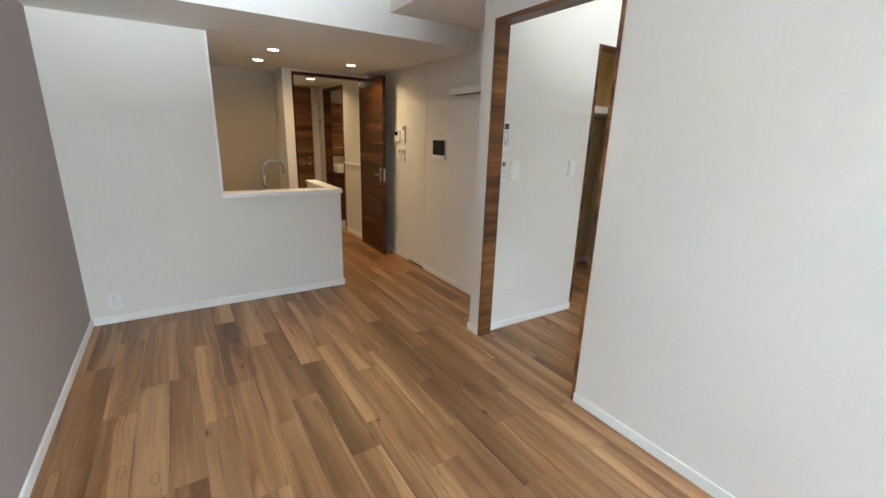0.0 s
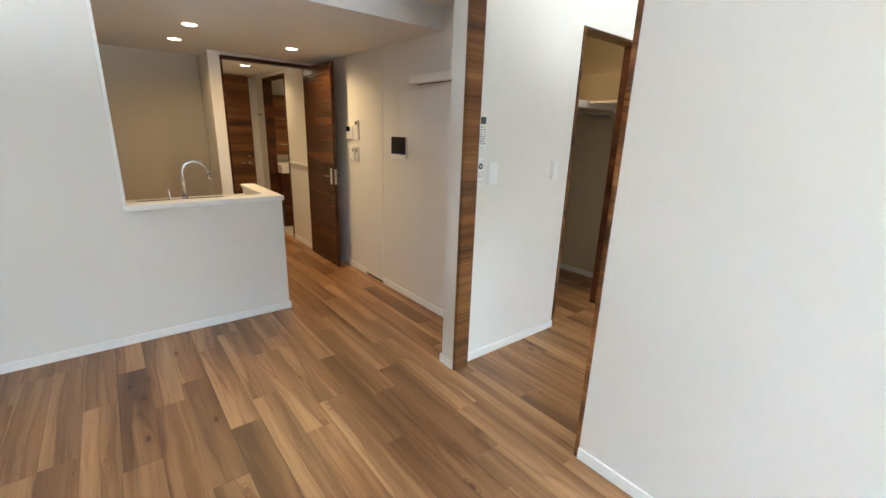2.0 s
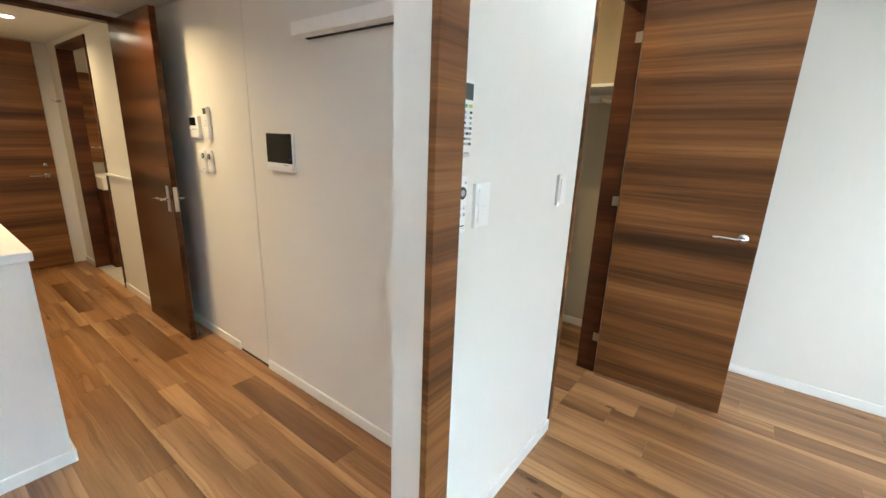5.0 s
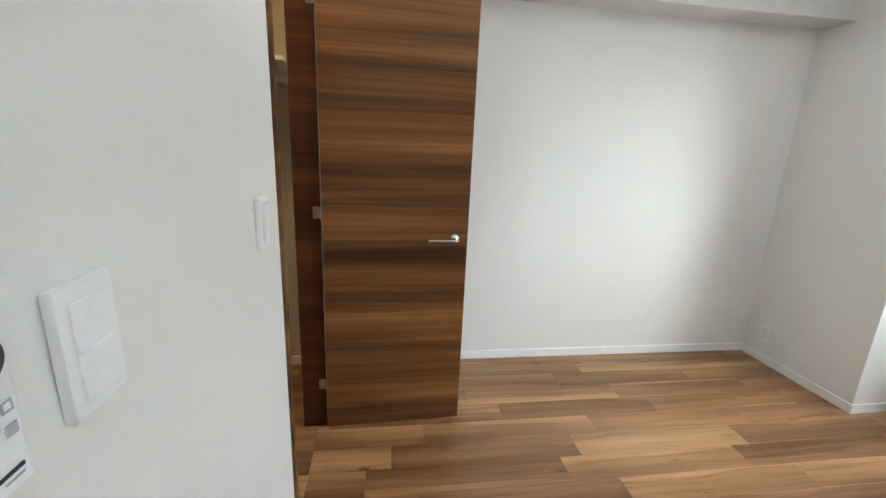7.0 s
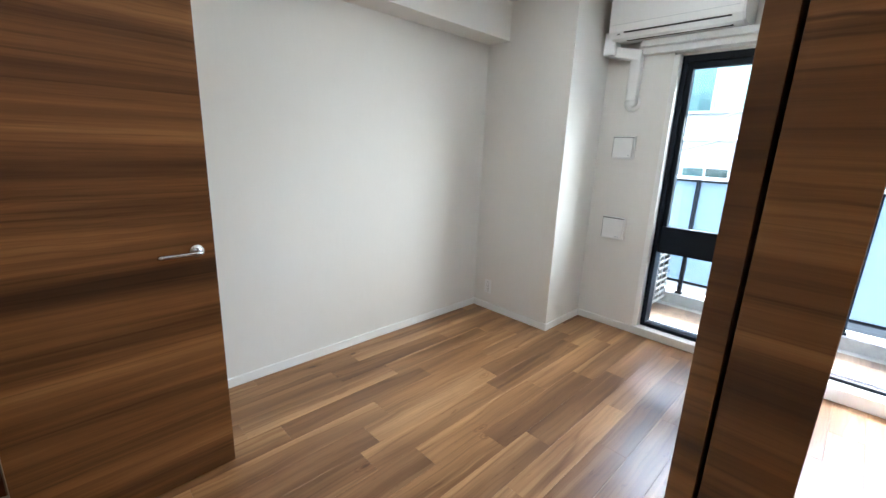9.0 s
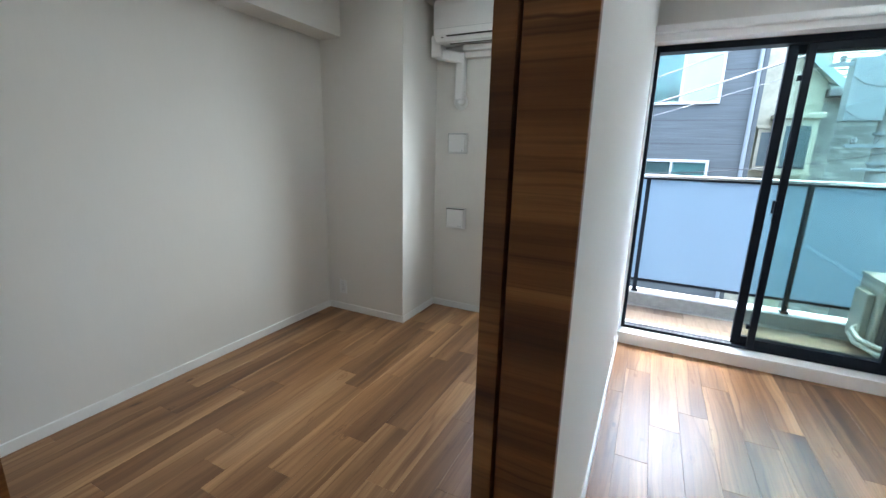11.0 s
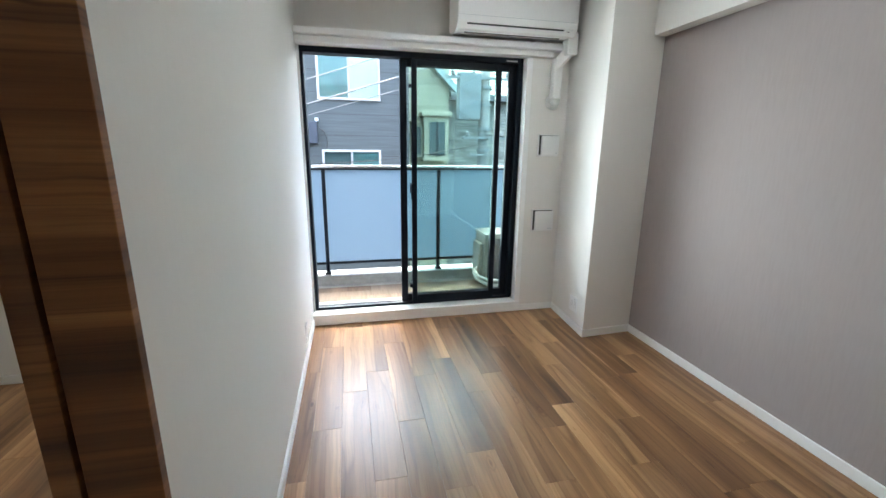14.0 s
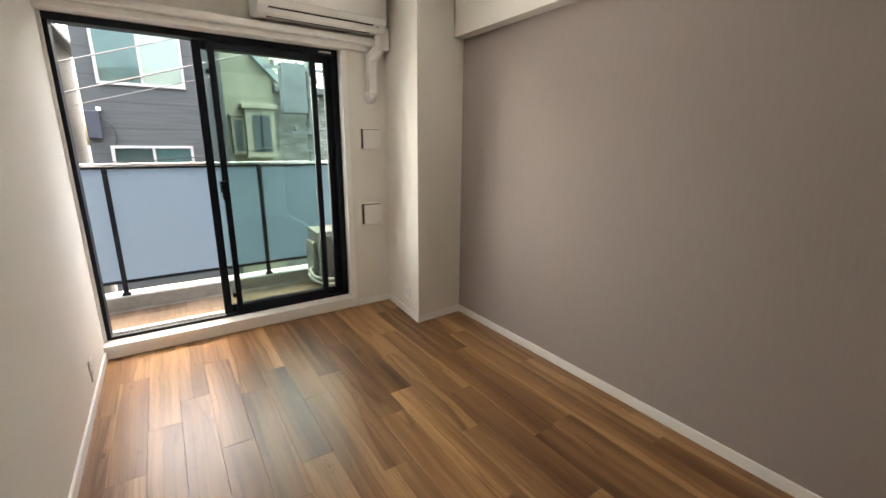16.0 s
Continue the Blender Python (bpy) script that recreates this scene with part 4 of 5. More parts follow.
def remote(name, m, w, h, d, label, buttons, lcd=None, dial=None, holder=True):
    r = thing(name, m.translation, label, "remote control", "remote controls")
    if holder:
        hp = boxpart("holder", PLASTIC, r, (-w / 2 - 0.003, w / 2 + 0.003, 0.0006, d * 0.75, -h / 2 - 0.004, -h / 2 + 0.055), 0.003, "white wall holder", turn=m)
    b = boxpart("body", PLASTIC, r, (-w / 2, w / 2, 0.004, d, -h / 2, h / 2), 0.005, turn=m)
    if lcd:
        boxpart("display", LCD, b, (-w / 2 + 0.006, w / 2 - 0.006, d + 0.0001, d + 0.001, lcd[0], lcd[1]), 0.0004, "dark grey display", turn=m)
    for bx, bz, bw, bh, mat in buttons:
        boxpart("button", mat, b, (-bx - bw / 2, -bx + bw / 2, d + 0.0001, d + 0.0016, bz - bh / 2, bz + bh / 2), 0.0005, turn=m)
    if dial:
        bm = bmesh.new()
        rod(bm, m @ Vector((0, d, dial)), m @ Vector((0, d + 0.002, dial)), 0.0165, seg=28)
        ring = part("dial", bm, BUTTON, b, "black ring of keys")
        bm = bmesh.new()
        rod(bm, m @ Vector((0, d + 0.0021, dial)), m @ Vector((0, d + 0.003, dial)), 0.0085, seg=20)
        part("centre_key", bm, BUTTON_LIGHT, ring, "grey centre key")
        for k in range(4):
            a = radians(45 + 90 * k)
            boxpart("spoke", PLASTIC, ring, (math.cos(a) * 0.0125 - 0.0025, math.cos(a) * 0.0125 + 0.0025, d + 0.0021, d + 0.0025, math.sin(a) * 0.0125 - 0.0025, math.sin(a) * 0.0125 + 0.0025), 0.0, turn=m)
    return r


keys = [(-0.011, 0.028, 0.015, 0.008, BUTTON_GREEN), (0.011, 0.028, 0.015, 0.008, BUTTON_YELLOW)]
for k in range(7):
    for s in (-1, 0, 1):
        if k < 3 and s == 0:
            continue
        keys.append((s * 0.013, 0.013 - 0.0125 * k, 0.010, 0.006, (BUTTON_LIGHT, BUTTON, PLASTIC_GREY)[(k + s) % 3]))
keys.append((0, -0.084, 0.020, 0.002, BUTTON))
remote("remote_control", facing((1.895, NB, 1.430), (0, -1, 0)), 0.052, 0.182, 0.024, "white air conditioner remote in a wall holder with grey display", keys, (0.042, 0.080))
fan_keys = [(-0.012, 0.055, 0.008, 0.004, BUTTON_LIGHT), (0.012, 0.055, 0.008, 0.006, BUTTON_LIGHT), (0.010, -0.010, 0.009, 0.009, BUTTON_LIGHT), (0.010, -0.028, 0.009, 0.009, BUTTON_LIGHT),
            (-0.008, -0.010, 0.009, 0.009, BUTTON_LIGHT), (-0.008, -0.028, 0.009, 0.009, BUTTON_LIGHT), (0.0, -0.058, 0.026, 0.003, BUTTON), (0.004, -0.064, 0.016, 0.0015, BUTTON_LIGHT)]
remote("remote_control", facing((1.897, NB, 1.215), (0, -1, 0)), 0.046, 0.150, 0.018, "white lighting remote with a black key ring in a wall holder", fan_keys, None, 0.029)

wallm = (-1, 0, 0)
small = [(0.0, 0.030, 0.010, 0.005, BUTTON_LIGHT)] + [(s * 0.011, 0.010 - 0.014 * k, 0.009, 0.005, BUTTON_LIGHT) for k in range(3) for s in (-1, 1)]
remote("remote_control", facing((HALLX, 4.137, 1.418), wallm), 0.050, 0.175, 0.024, "white air conditioner remote in a holder on the corridor wall", small, (0.045, 0.078))
remote("remote_control", facing((HALLX, 4.228, 1.195), wallm), 0.044, 0.128, 0.018, "white lighting remote with a dark key ring on the corridor wall", [(0.0, -0.046, 0.022, 0.003, BUTTON_LIGHT)], None, 0.030)
remote("remote_control", facing((HALLX, 4.148, 1.194), wallm), 0.044, 0.135, 0.018, "white lighting remote with a dark key ring on the corridor wall", [(0.0, -0.046, 0.022, 0.003, BUTTON_LIGHT)], None, 0.030)

pan = thing("water_heater_panel", (HALLX, 4.355, 1.39), "white water heater control panel with a small black display", "control panel")
m = facing((HALLX, 4.300, 1.392), wallm)
pb = boxpart("body", PLASTIC, pan, (-0.058, 0.058, 0.0006, 0.022, -0.062, 0.062), 0.004, turn=m)
boxpart("display", SCREEN, pb, (-0.030, 0.050, 0.0221, 0.0232, 0.008, 0.054), 0.0005, "black display", turn=m)
for k in range(3):
    boxpart("button", BUTTON_LIGHT, pb, (-0.044 + 0.026 * k, -0.030 + 0.026 * k, 0.0221, 0.0235, -0.018, -0.010), 0.0005, turn=m)
sw = thing("light_switch", (HALLX, 4.34, 1.19), "white switch plate beside the wall remotes", "switch", "light switches")
m = facing((HALLX, 4.298, 1.196), wallm)
sp = boxpart("plate", PLASTIC, sw, (-0.035, 0.035, 0.0006, 0.008, -0.060, 0.060), 0.002, turn=m)
for k in range(3):
    boxpart("rocker", PLASTIC, sp, (-0.022, 0.022, 0.0081, 0.011, -0.044 + 0.03 * k, -0.016 + 0.03 * k), 0.001, turn=m)

ic = thing("video_intercom", (HALLX, 3.40, 1.29), "white video intercom with a black screen on the corridor wall", "intercom")
m = facing((HALLX, 3.395, 1.288), wallm)
ib = boxpart("body", PLASTIC, ic, (-0.100, 0.122, 0.0006, 0.014, -0.092, 0.088), 0.004, turn=m)
boxpart("screen", SCREEN, ib, (-0.096, 0.119, 0.0141, 0.0152, -0.054, 0.085), 0.001, "black glass screen", turn=m)
boxpart("led", BLUE_LED, ib, (-0.080, -0.075, 0.0153, 0.0157, -0.034, -0.029), 0.0, "tiny blue light", turn=m)
boxpart("marking", BUTTON_LIGHT, ib, (-0.06, -0.02, 0.0141, 0.0145, -0.066, -0.060), 0.0, turn=m)
boxpart("lower_lip", PLASTIC, ib, (-0.100, 0.122, 0.0141, 0.022, -0.092, -0.072), 0.002, turn=m)


# ---- downlights ----
def downlight(x, y, watts):
    d = thing("downlight", (x, y, LOW), "round recessed warm ceiling downlight, switched on", "downlight", "ceiling downlights")
    bm = bmesh.new()
    outer, inner = [], []
    for k in range(28):
        a = 2 * math.pi * k / 28
        for lst, r, z in ((outer, 0.052, LOW - 0.0005), (inner, 0.045, LOW - 0.004)):
            lst.append(bm.verts.new((x + r * math.cos(a), y + r * math.sin(a), z)))
    for k in range(28):
        bm.faces.new((outer[k], outer[(k + 1) % 28], inner[(k + 1) % 28], inner[k]))
    part("ring", bm, PLASTIC, d, "white trim ring", True)
    bm = bmesh.new()
    rod(bm, (x, y, LOW - 0.0008), (x, y, LOW - 0.0030), 0.0445, seg=28)
    part("lens", bm, LAMP_GLOW, d, "glowing lens")
    spot(x, y, LOW - 0.006, watts)


for x, y, wt in ((0.830, 4.720, 0.085), (0.840, 4.030, 0.085), (1.675, 4.390, 0.20), (1.668, 5.900, 0.09)):
    downlight(x, y, wt)

# closet ceiling lamp, behind the door head
cl = thing("ceiling_lamp", (3.1, 2.64, TOP), "round warm closet ceiling lamp", "lamp")
bm = bmesh.new()
rod(bm, (3.1, 2.64, TOP - 0.001), (3.1, 2.64, TOP - 0.03), 0.06, 0.05, seg=24)
part("housing", bm, PLASTIC, cl, "", True)
spot(3.1, 2.64, TOP - 0.034, 0.12)

# ---- closet fittings ----
cs = thing("closet_shelf", (3.4, 2.8, 1.68), "white closet shelf with a hanging rod below it", "shelf")
boxpart("board", CLOSET_SHADED, cs, (2.278, EAST - 0.001, 2.62, 3.049, 1.665, 1.722), 0.002)
boxpart("front_edge", TRIM, cs, (2.278, EAST - 0.001, 2.600, 2.6198, 1.665, 1.725), 0.002, "cream front edge board")
boxpart("side_rail", TRIM, cs, (EAST - 0.018, EAST - 0.0006, 2.30, 2.5995, 1.655, 1.722), 0.002)
boxpart("side_board", TRIM, cs, (3.60, EAST - 0.019, 2.30, 2.5995, 1.703, 1.722), 0.002)
bm = bmesh.new()
rod(bm, (2.29, 2.66, 1.610), (EAST - 0.002, 2.66, 1.610), 0.0125, seg=16)
part("hanging_rod", bm, STEEL, cs, "steel hanging rod", True)
bm = bmesh.new()
rod(bm, (3.62, 2.36, 1.633), (EAST - 0.002, 2.36, 1.633), 0.0125, seg=16)
part("hanging_rod", bm, STEEL, cs, "steel hanging rod", True)

# ---- kitchen ----
ku = thing("kitchen_unit", (0.3, 4.05, 0), "white kitchen base unit behind the half wall", "kitchen unit")
boxpart("body", TRIM, ku, (WEST + 0.001, 1.158, 3.722, 4.330, 0.080, 0.810), 0.002)
boxpart("plinth", PLASTIC_GREY, ku, (WEST + 0.001, 1.158, 3.722, 4.280, 0.001, 0.0798))
for k in range(4):
    a = WEST + 0.006 + k * 0.451
    dr = boxpart("door", TRIM, ku, (a, a + 0.445, 4.3305, 4.349, 0.09, 0.80), 0.002)
    boxpart("handle", ALU, dr, (a + 0.10, a + 0.345, 4.3495, 4.365, 0.755, 0.770), 0.003)
wt = thing("worktop", (0.3, 4.05, 0.81), "pale kitchen worktop with a steel sink", "worktop")
boxpart("slab", COUNTER, wt, (WEST + 0.001, 1.158, 3.721, 4.360, 0.8105, 0.845), 0.003)
boxpart("sink_rim", STEEL, wt, (0.35, 1.00, 3.90, 4.28, 0.8452, 0.849), 0.002, "brushed steel sink rim")
# Flat dark sheet carries the bowl's shade; nothing is sunk into the slab.
boxpart("sink_shade", SHADOWGAP, wt, (0.38, 0.97, 3.93, 4.25, 0.8491, 0.8496), 0.0, "dark sheet standing for the shaded sink hollow")
fa = thing("kitchen_faucet", (0.680, 3.835, 0.845), "chrome gooseneck kitchen faucet behind the half wall", "faucet")
fx, fy = 0.648, 3.830
bm = bmesh.new()
rod(bm, (fx, fy, 0.8455), (fx, fy, 0.93), 0.020, 0.018, seg=18)
part("base", bm, CHROME, fa, "", True)
bm = bmesh.new()
tube(bm, [(fx, fy, 0.93), (fx, fy, 1.06)] + arc((fx + 0.080, fy, 1.088), 0.080, 180, 12, 14) + [(fx + 0.163, fy, 1.075)], 0.0115, 12)
part("spout", bm, CHROME, fa, "curved chrome spout")
bm = bmesh.new()
rod(bm, (fx + 0.163, fy, 1.077), (fx + 0.172, fy, 1.035), 0.0135, 0.012, seg=14)
part("nozzle", bm, CHROME, fa, "", True)
bm = bmesh.new()
tube(bm, [(fx, fy, 0.905), (fx - 0.05, fy, 0.905), (fx - 0.088, fy, 0.912), (fx - 0.098, fy, 0.985)], 0.008, 10)
part("lever", bm, CHROME, fa, "chrome lever")
boxpart("deck_plate", CHROME, fa, (fx - 0.11, fx + 0.04, fy - 0.022, fy + 0.022, 0.8456, 0.8515), 0.002)

# ---- hall and washroom ----
bf = thing("door_frame", (2.12, 6.24, 0), "walnut frame of the washroom doorway, coloured darker", "door frame", kind="structure")
boxpart("jamb", WALNUT_DIMMED, bf, (2.060, 2.178, 6.655, 6.6795, 0.001, 2.044), 0.0015)
boxpart("jamb", WALNUT_DIMMED, bf, (2.060, 2.178, 5.8005, 5.825, 0.001, 2.044), 0.0015)
boxpart("head", WALNUT_DIMMED, bf, (2.060, 2.178, 5.825, 6.655, 2.018, 2.044), 0.0015)
ed = thing("entrance_door", (1.6, 6.99, 0), "walnut veneer door at the end of the hall", "door")
boxpart("leaf", WALNUT, ed, (1.30, 1.955, 6.955, 6.995, 0.010, 2.075), 0.002)
lever(ed, (1.885, 6.955, 0.90), (0, -1, 0), (-1, 0, 0))
bm = bmesh.new()
rod(bm, (1.885, 6.955, 1.0), (1.885, 6.940, 1.0), 0.016, seg=16)
part("lock_knob", bm, CHROME, ed, "chrome lock knob", True)
hk = thing("wall_hook", (2.06, 6.9, 1.58), "small dark coat hook rail in the hall", "hook")
boxpart("rail", PLASTIC_GREY, hk, (2.052, 2.0696, 6.84, 6.96, 1.575, 1.592), 0.002)
bm = bmesh.new()
tube(bm, [(2.052, 6.90, 1.58), (2.03, 6.90, 1.578), (2.018, 6.90, 1.585), (2.014, 6.90, 1.60)], 0.004, 8)
part("peg", bm, STEEL, hk)
cr = thing("wall_rail", (2.065, 5.45, 0.99), "slim white rail along the hall wall", "rail", kind="structure")
boxpart("rail", TRIM, cr, (2.050, 2.0696, 5.118, 5.790, 0.985, 1.005), 0.003)
va = thing("washstand", (2.6, 6.75, 0), "dark walnut washstand with a white basin top", "washstand")
boxpart("cabinet", WALNUT_DIMMED, va, (2.182, 3.20, 6.52, 6.999, 0.001, 0.780), 0.002)
boxpart("basin_top", PLASTIC, va, (2.180, 3.20, 6.48, 6.999, 0.7805, 0.900), 0.010, "white moulded basin top")
bm = bmesh.new()
tube(bm, [(2.72, 6.93, 0.9005), (2.72, 6.93, 1.05)] + arc((2.72, 6.87, 1.05), 0.06, 0, 150, 8, "yz"), 0.010, 10)
part("tap", bm, CHROME, va, "chrome tap")
mi = thing("mirror_cabinet", (2.6, 6.95, 1.4), "walnut washroom wall cabinet with a mirror door", "mirror")
boxpart("cabinet", WALNUT, mi, (2.182, 3.10, 6.84, 6.999, 1.02, 1.86), 0.002)
boxpart("panel", WALNUT, mi, (2.184, 2.50, 6.826, 6.8398, 1.03, 1.85), 0.002)
boxpart("mirror", MIRROR, mi, (2.503, 3.09, 6.832, 6.8398, 1.03, 1.85), 0.0, "clear mirror")
tr = thing("towel_rail", (2.3, 6.80, 1.13), "chrome towel rail in front of the washroom cabinet", "towel rail")
bm = bmesh.new()
tube(bm, [(2.22, 6.825, 1.17), (2.22, 6.775, 1.17), (2.24, 6.765, 1.17), (2.42, 6.765, 1.17), (2.44, 6.775, 1.17), (2.44, 6.825, 1.17)], 0.007, 8)
part("bar", bm, CHROME, tr)
downx = thing("ceiling_lamp", (2.9, 6.1, LOW), "round warm washroom ceiling lamp", "lamp")
bm = bmesh.new()
rod(bm, (2.9, 6.1, LOW - 0.0005), (2.9, 6.1, LOW - 0.02), 0.05, 0.045, seg=24)
part("housing", bm, PLASTIC, downx, "", True)
spot(2.9, 6.1, LOW - 0.024, 0.16)

# ---- balcony ----
BF = -0.030
bal = thing("balcony_slab", (1.5, -2.0, BF), "concrete balcony slab with a raised edge curb", "balcony", kind="structure")
boxpart("slab", CONCRETE, bal, (-1.6, 5.0, -2.56, OUT, -0.25, BF - 0.008))
boxpart("curb", CONCRETE, bal, (-1.6, 5.0, -2.56, -2.345, BF - 0.0078, 0.066), 0.006)
boxpart("gutter", CONCRETE, bal, (-1.6, 5.0, -2.3448, -2.25, BF - 0.0078, BF - 0.004))
# Unseen slab added above the balcony to cut off the high sky.
solid("balcony_sky_block", CEIL, [(-1.6, 5.0, -2.56, OUT, 2.40, 2.52)], "unseen white slab over the balcony, added to hold back high sky light", "ceiling")
solid("balcony_end_wall", CONCRETE, [(-1.72, -1.6, -2.56, OUT, -0.25, 1.2), (5.0, 5.12, -2.56, OUT, -0.25, 1.2)], "pale balcony end walls", "wall")

rl = thing("balcony_railing", (1.0, -2.45, 0.066), "balcony railing with frosted panels, dark posts and an aluminium top rail", "railing")
boxpart("top_rail", ALU, rl, (-1.59, 4.99, -2.475, -2.425, 1.160, 1.188), 0.006, "pale aluminium top rail")
boxpart("under_rail", BLACK, rl, (-1.59, 4.99, -2.462, -2.438, 1.142, 1.1598), 0.002)
boxpart("lower_rail", BLACK, rl, (-1.59, 4.99, -2.462, -2.438, 0.166, 0.190), 0.003)
posts = [1.685 - 1.172 * k for k in range(3)] + [1.685 + 1.172 * k for k in range(1, 3)]
for x in sorted(posts):
    p = boxpart("post", BLACK, rl, (x - 0.018, x + 0.018, -2.436, -2.404, 0.0665, 1.1598), 0.003)
    boxpart("foot", BLACK, p, (x - 0.030, x + 0.030, -2.448, -2.392, 0.0662, 0.090), 0.004)
    boxpart("bracket", BLACK, p, (x - 0.012, x + 0.012, -2.4035, -2.396, 1.06, 1.12), 0.002)
xs = [-1.59] + sorted(posts) + [4.99]
for a, b in zip(xs, xs[1:]):
    boxpart("panel", FROST, rl, (a + 0.004, b - 0.004, -2.453, -2.447, 0.192, 1.140))

ou = thing("outdoor_unit", (0.0, -2.0, BF), "beige outdoor air conditioner unit standing on the balcony", "outdoor unit")
boxpart("casing", UNIT, ou, (-0.66, 0.135, -2.27, -1.93, BF + 0.045, 0.520), 0.012)
boxpart("lid", UNIT, ou, (-0.67, 0.142, -2.278, -1.922, 0.5205, 0.540), 0.006)
for x in (-0.53, 0.02):
    boxpart("foot", PLASTIC_GREY, ou, (x - 0.05, x + 0.05, -2.29, -1.91, BF + 0.001, BF + 0.0445), 0.004)
boxpart("valve_cover", UNIT, ou, (0.1355, 0.180, -2.21, -1.99, 0.06, 0.43), 0.014, "beige moulded valve cover")
g = boxpart("grille", BUTTON, ou, (-0.64, 0.105, -1.9298, -1.920, 0.05, 0.49), 0.004, "dark rear fin grille")
for k in range(20):
    boxpart("fin", CABINET_DARK, g, (-0.63 + 0.037 * k, -0.625 + 0.037 * k, -1.9198, -1.914, 0.06, 0.48))
for zz, yy in ((0.17, -2.05), (0.12, -2.09)):
    bm = bmesh.new()
    tube(bm, [(0.170, yy, zz), (0.205, yy + 0.02, zz - 0.02), (0.195, yy + 0.12, zz - 0.06), (0.115, -1.85, zz - 0.08), (-0.05, -1.79, zz - 0.08), (-0.2, -1.70, zz - 0.06), (-0.3, -1.60, zz - 0.03)], 0.015, 10)
    part("hose", bm, HOSE, ou, "white insulated hose")

o2 = thing("outdoor_unit", (3.3, -2.0, BF), "beige outdoor air conditioner unit outside the bedroom window", "outdoor unit")
boxpart("casing", UNIT, o2, (2.962, 3.750, -2.26, -1.96, BF + 0.045, 0.590), 0.012)
boxpart("lid", UNIT, o2, (2.955, 3.757, -2.268, -1.952, 0.5905, 0.608), 0.006)
for x in (3.10, 3.62):
    boxpart("foot", PLASTIC_GREY, o2, (x - 0.05, x + 0.05, -2.28, -1.94, BF + 0.001, BF + 0.0445), 0.004)
gd = boxpart("side_fins", BUTTON, o2, (2.9585, 2.9618, -2.25, -1.97, 0.05, 0.57), 0.0, "dark fin face")
for y in (-2.24, -2.105, -1.975):
    boxpart("guard_post", TRIM_OUT, gd, (2.940, 2.9583, y - 0.006, y + 0.006, 0.035, 0.585), 0.002)
for k in range(9):
    boxpart("guard_bar", TRIM_OUT, gd, (2.930, 2.9398, -2.25, -1.965, 0.05 + 0.062 * k, 0.072 + 0.062 * k), 0.003)

# ---- outside ----
GZ = -3.4
solid("ground", ASPHALT, [(-400, 400, -800, -2.2, GZ - 0.5, GZ)], "grey asphalt street ground", "ground")
solid("facade", SIDING_PALE, [(-6, 8.5, OUT, OUT + 0.02, GZ, -0.26), (-6, 8.5, OUT, OUT + 0.02, 2.53, 3.4), (-6, WEST - 0.13, OUT, OUT + 0.02, -0.25, 2.5), (EAST + 0.13, 8.5, OUT, OUT + 0.02, -0.25, 2.5), (-6, 8.5, OUT + 0.02, 7.1, 3.4, 3.5), (-6, 8.5, 7.12, 7.2, GZ, 3.4), (-6, -5.9, OUT + 0.02, 7.1, GZ, 3.4), (8.4, 8.5, OUT + 0.02, 7.1, GZ, 3.4)], "pale facade of the apartment house", "facade")


def house_window(parent, x0, x1, z0, z1, y, left, right, fr=0.05):
    w = boxpart("window", TRIM_OUT, parent, (x0, x1, y, y + 0.05, z0, z0 + fr), 0.004)
    boxpart("frame", TRIM_OUT, w, (x0, x1, y, y + 0.05, z1 - fr, z1), 0.004)
    boxpart("frame", TRIM_OUT, w, (x0, x0 + fr, y, y + 0.05, z0 + fr, z1 - fr), 0.004)
    boxpart("frame", TRIM_OUT, w, (x1 - fr, x1, y, y + 0.05, z0 + fr, z1 - fr), 0.004)
    xm = (x0 + x1) / 2
    boxpart("mullion", TRIM_OUT, w, (xm - 0.022, xm + 0.022, y + 0.01, y + 0.06, z0 + fr, z1 - fr), 0.003)
    for a, b, mat in ((x0 + fr, xm - 0.022, right), (xm + 0.022, x1 - fr, left)):
        boxpart("pane", mat, w, (a, b, y + 0.002, y + 0.008, z0 + fr, z1 - fr))
        bm = bmesh.new()
        box(bm, a, b, y + 0.020, y + 0.025, z0 + fr, z1 - fr)
        p = part("glass", bm, PANE, w)
        p.visible_shadow = False


HY = -8.0
gh = thing("grey_house", (1.2, HY, GZ), "grey streaked-siding house across the street", "house")
boxpart("wall", SIDING_GREY, gh, (0.060, 2.300, HY - 6, HY, GZ, 3.75))
for k in range(15):
    z = GZ + 0.455 * (k + 1)
    boxpart("board_joint", SHADOWGAP, gh, (0.060, 2.300, HY + 0.0005, HY + 0.002, z, z + 0.010))
boxpart("roof", ROOF, gh, (-0.15, 2.50, HY - 6.2, HY + 0.15, 3.7505, 3.88), 0.02)
boxpart("corner_trim", SIDING_GREY, gh, (0.040, 0.110, HY + 0.0025, HY + 0.03, GZ, 3.74), 0.004)
bm = bmesh.new()
rod(bm, (0.16, HY + 0.06, GZ), (0.16, HY + 0.06, 3.74), 0.035, seg=12)
part("downpipe", bm, CABINET_GREY, gh, "grey rain pipe")
house_window(gh, 0.690, 2.045, 2.365, 3.520, HY + 0.0025, CURTAIN_TEAL, CURTAIN_PALE)
house_window(gh, 0.700, 2.010, 0.500, 1.300, HY + 0.0025, PANE_FAR, CURTAIN_TEAL)
mb = boxpart("meter_box", METER, gh, (2.08, 2.29, HY + 0.0025, HY + 0.14, 1.42, 1.90), 0.02, "dark blue-grey meter box")
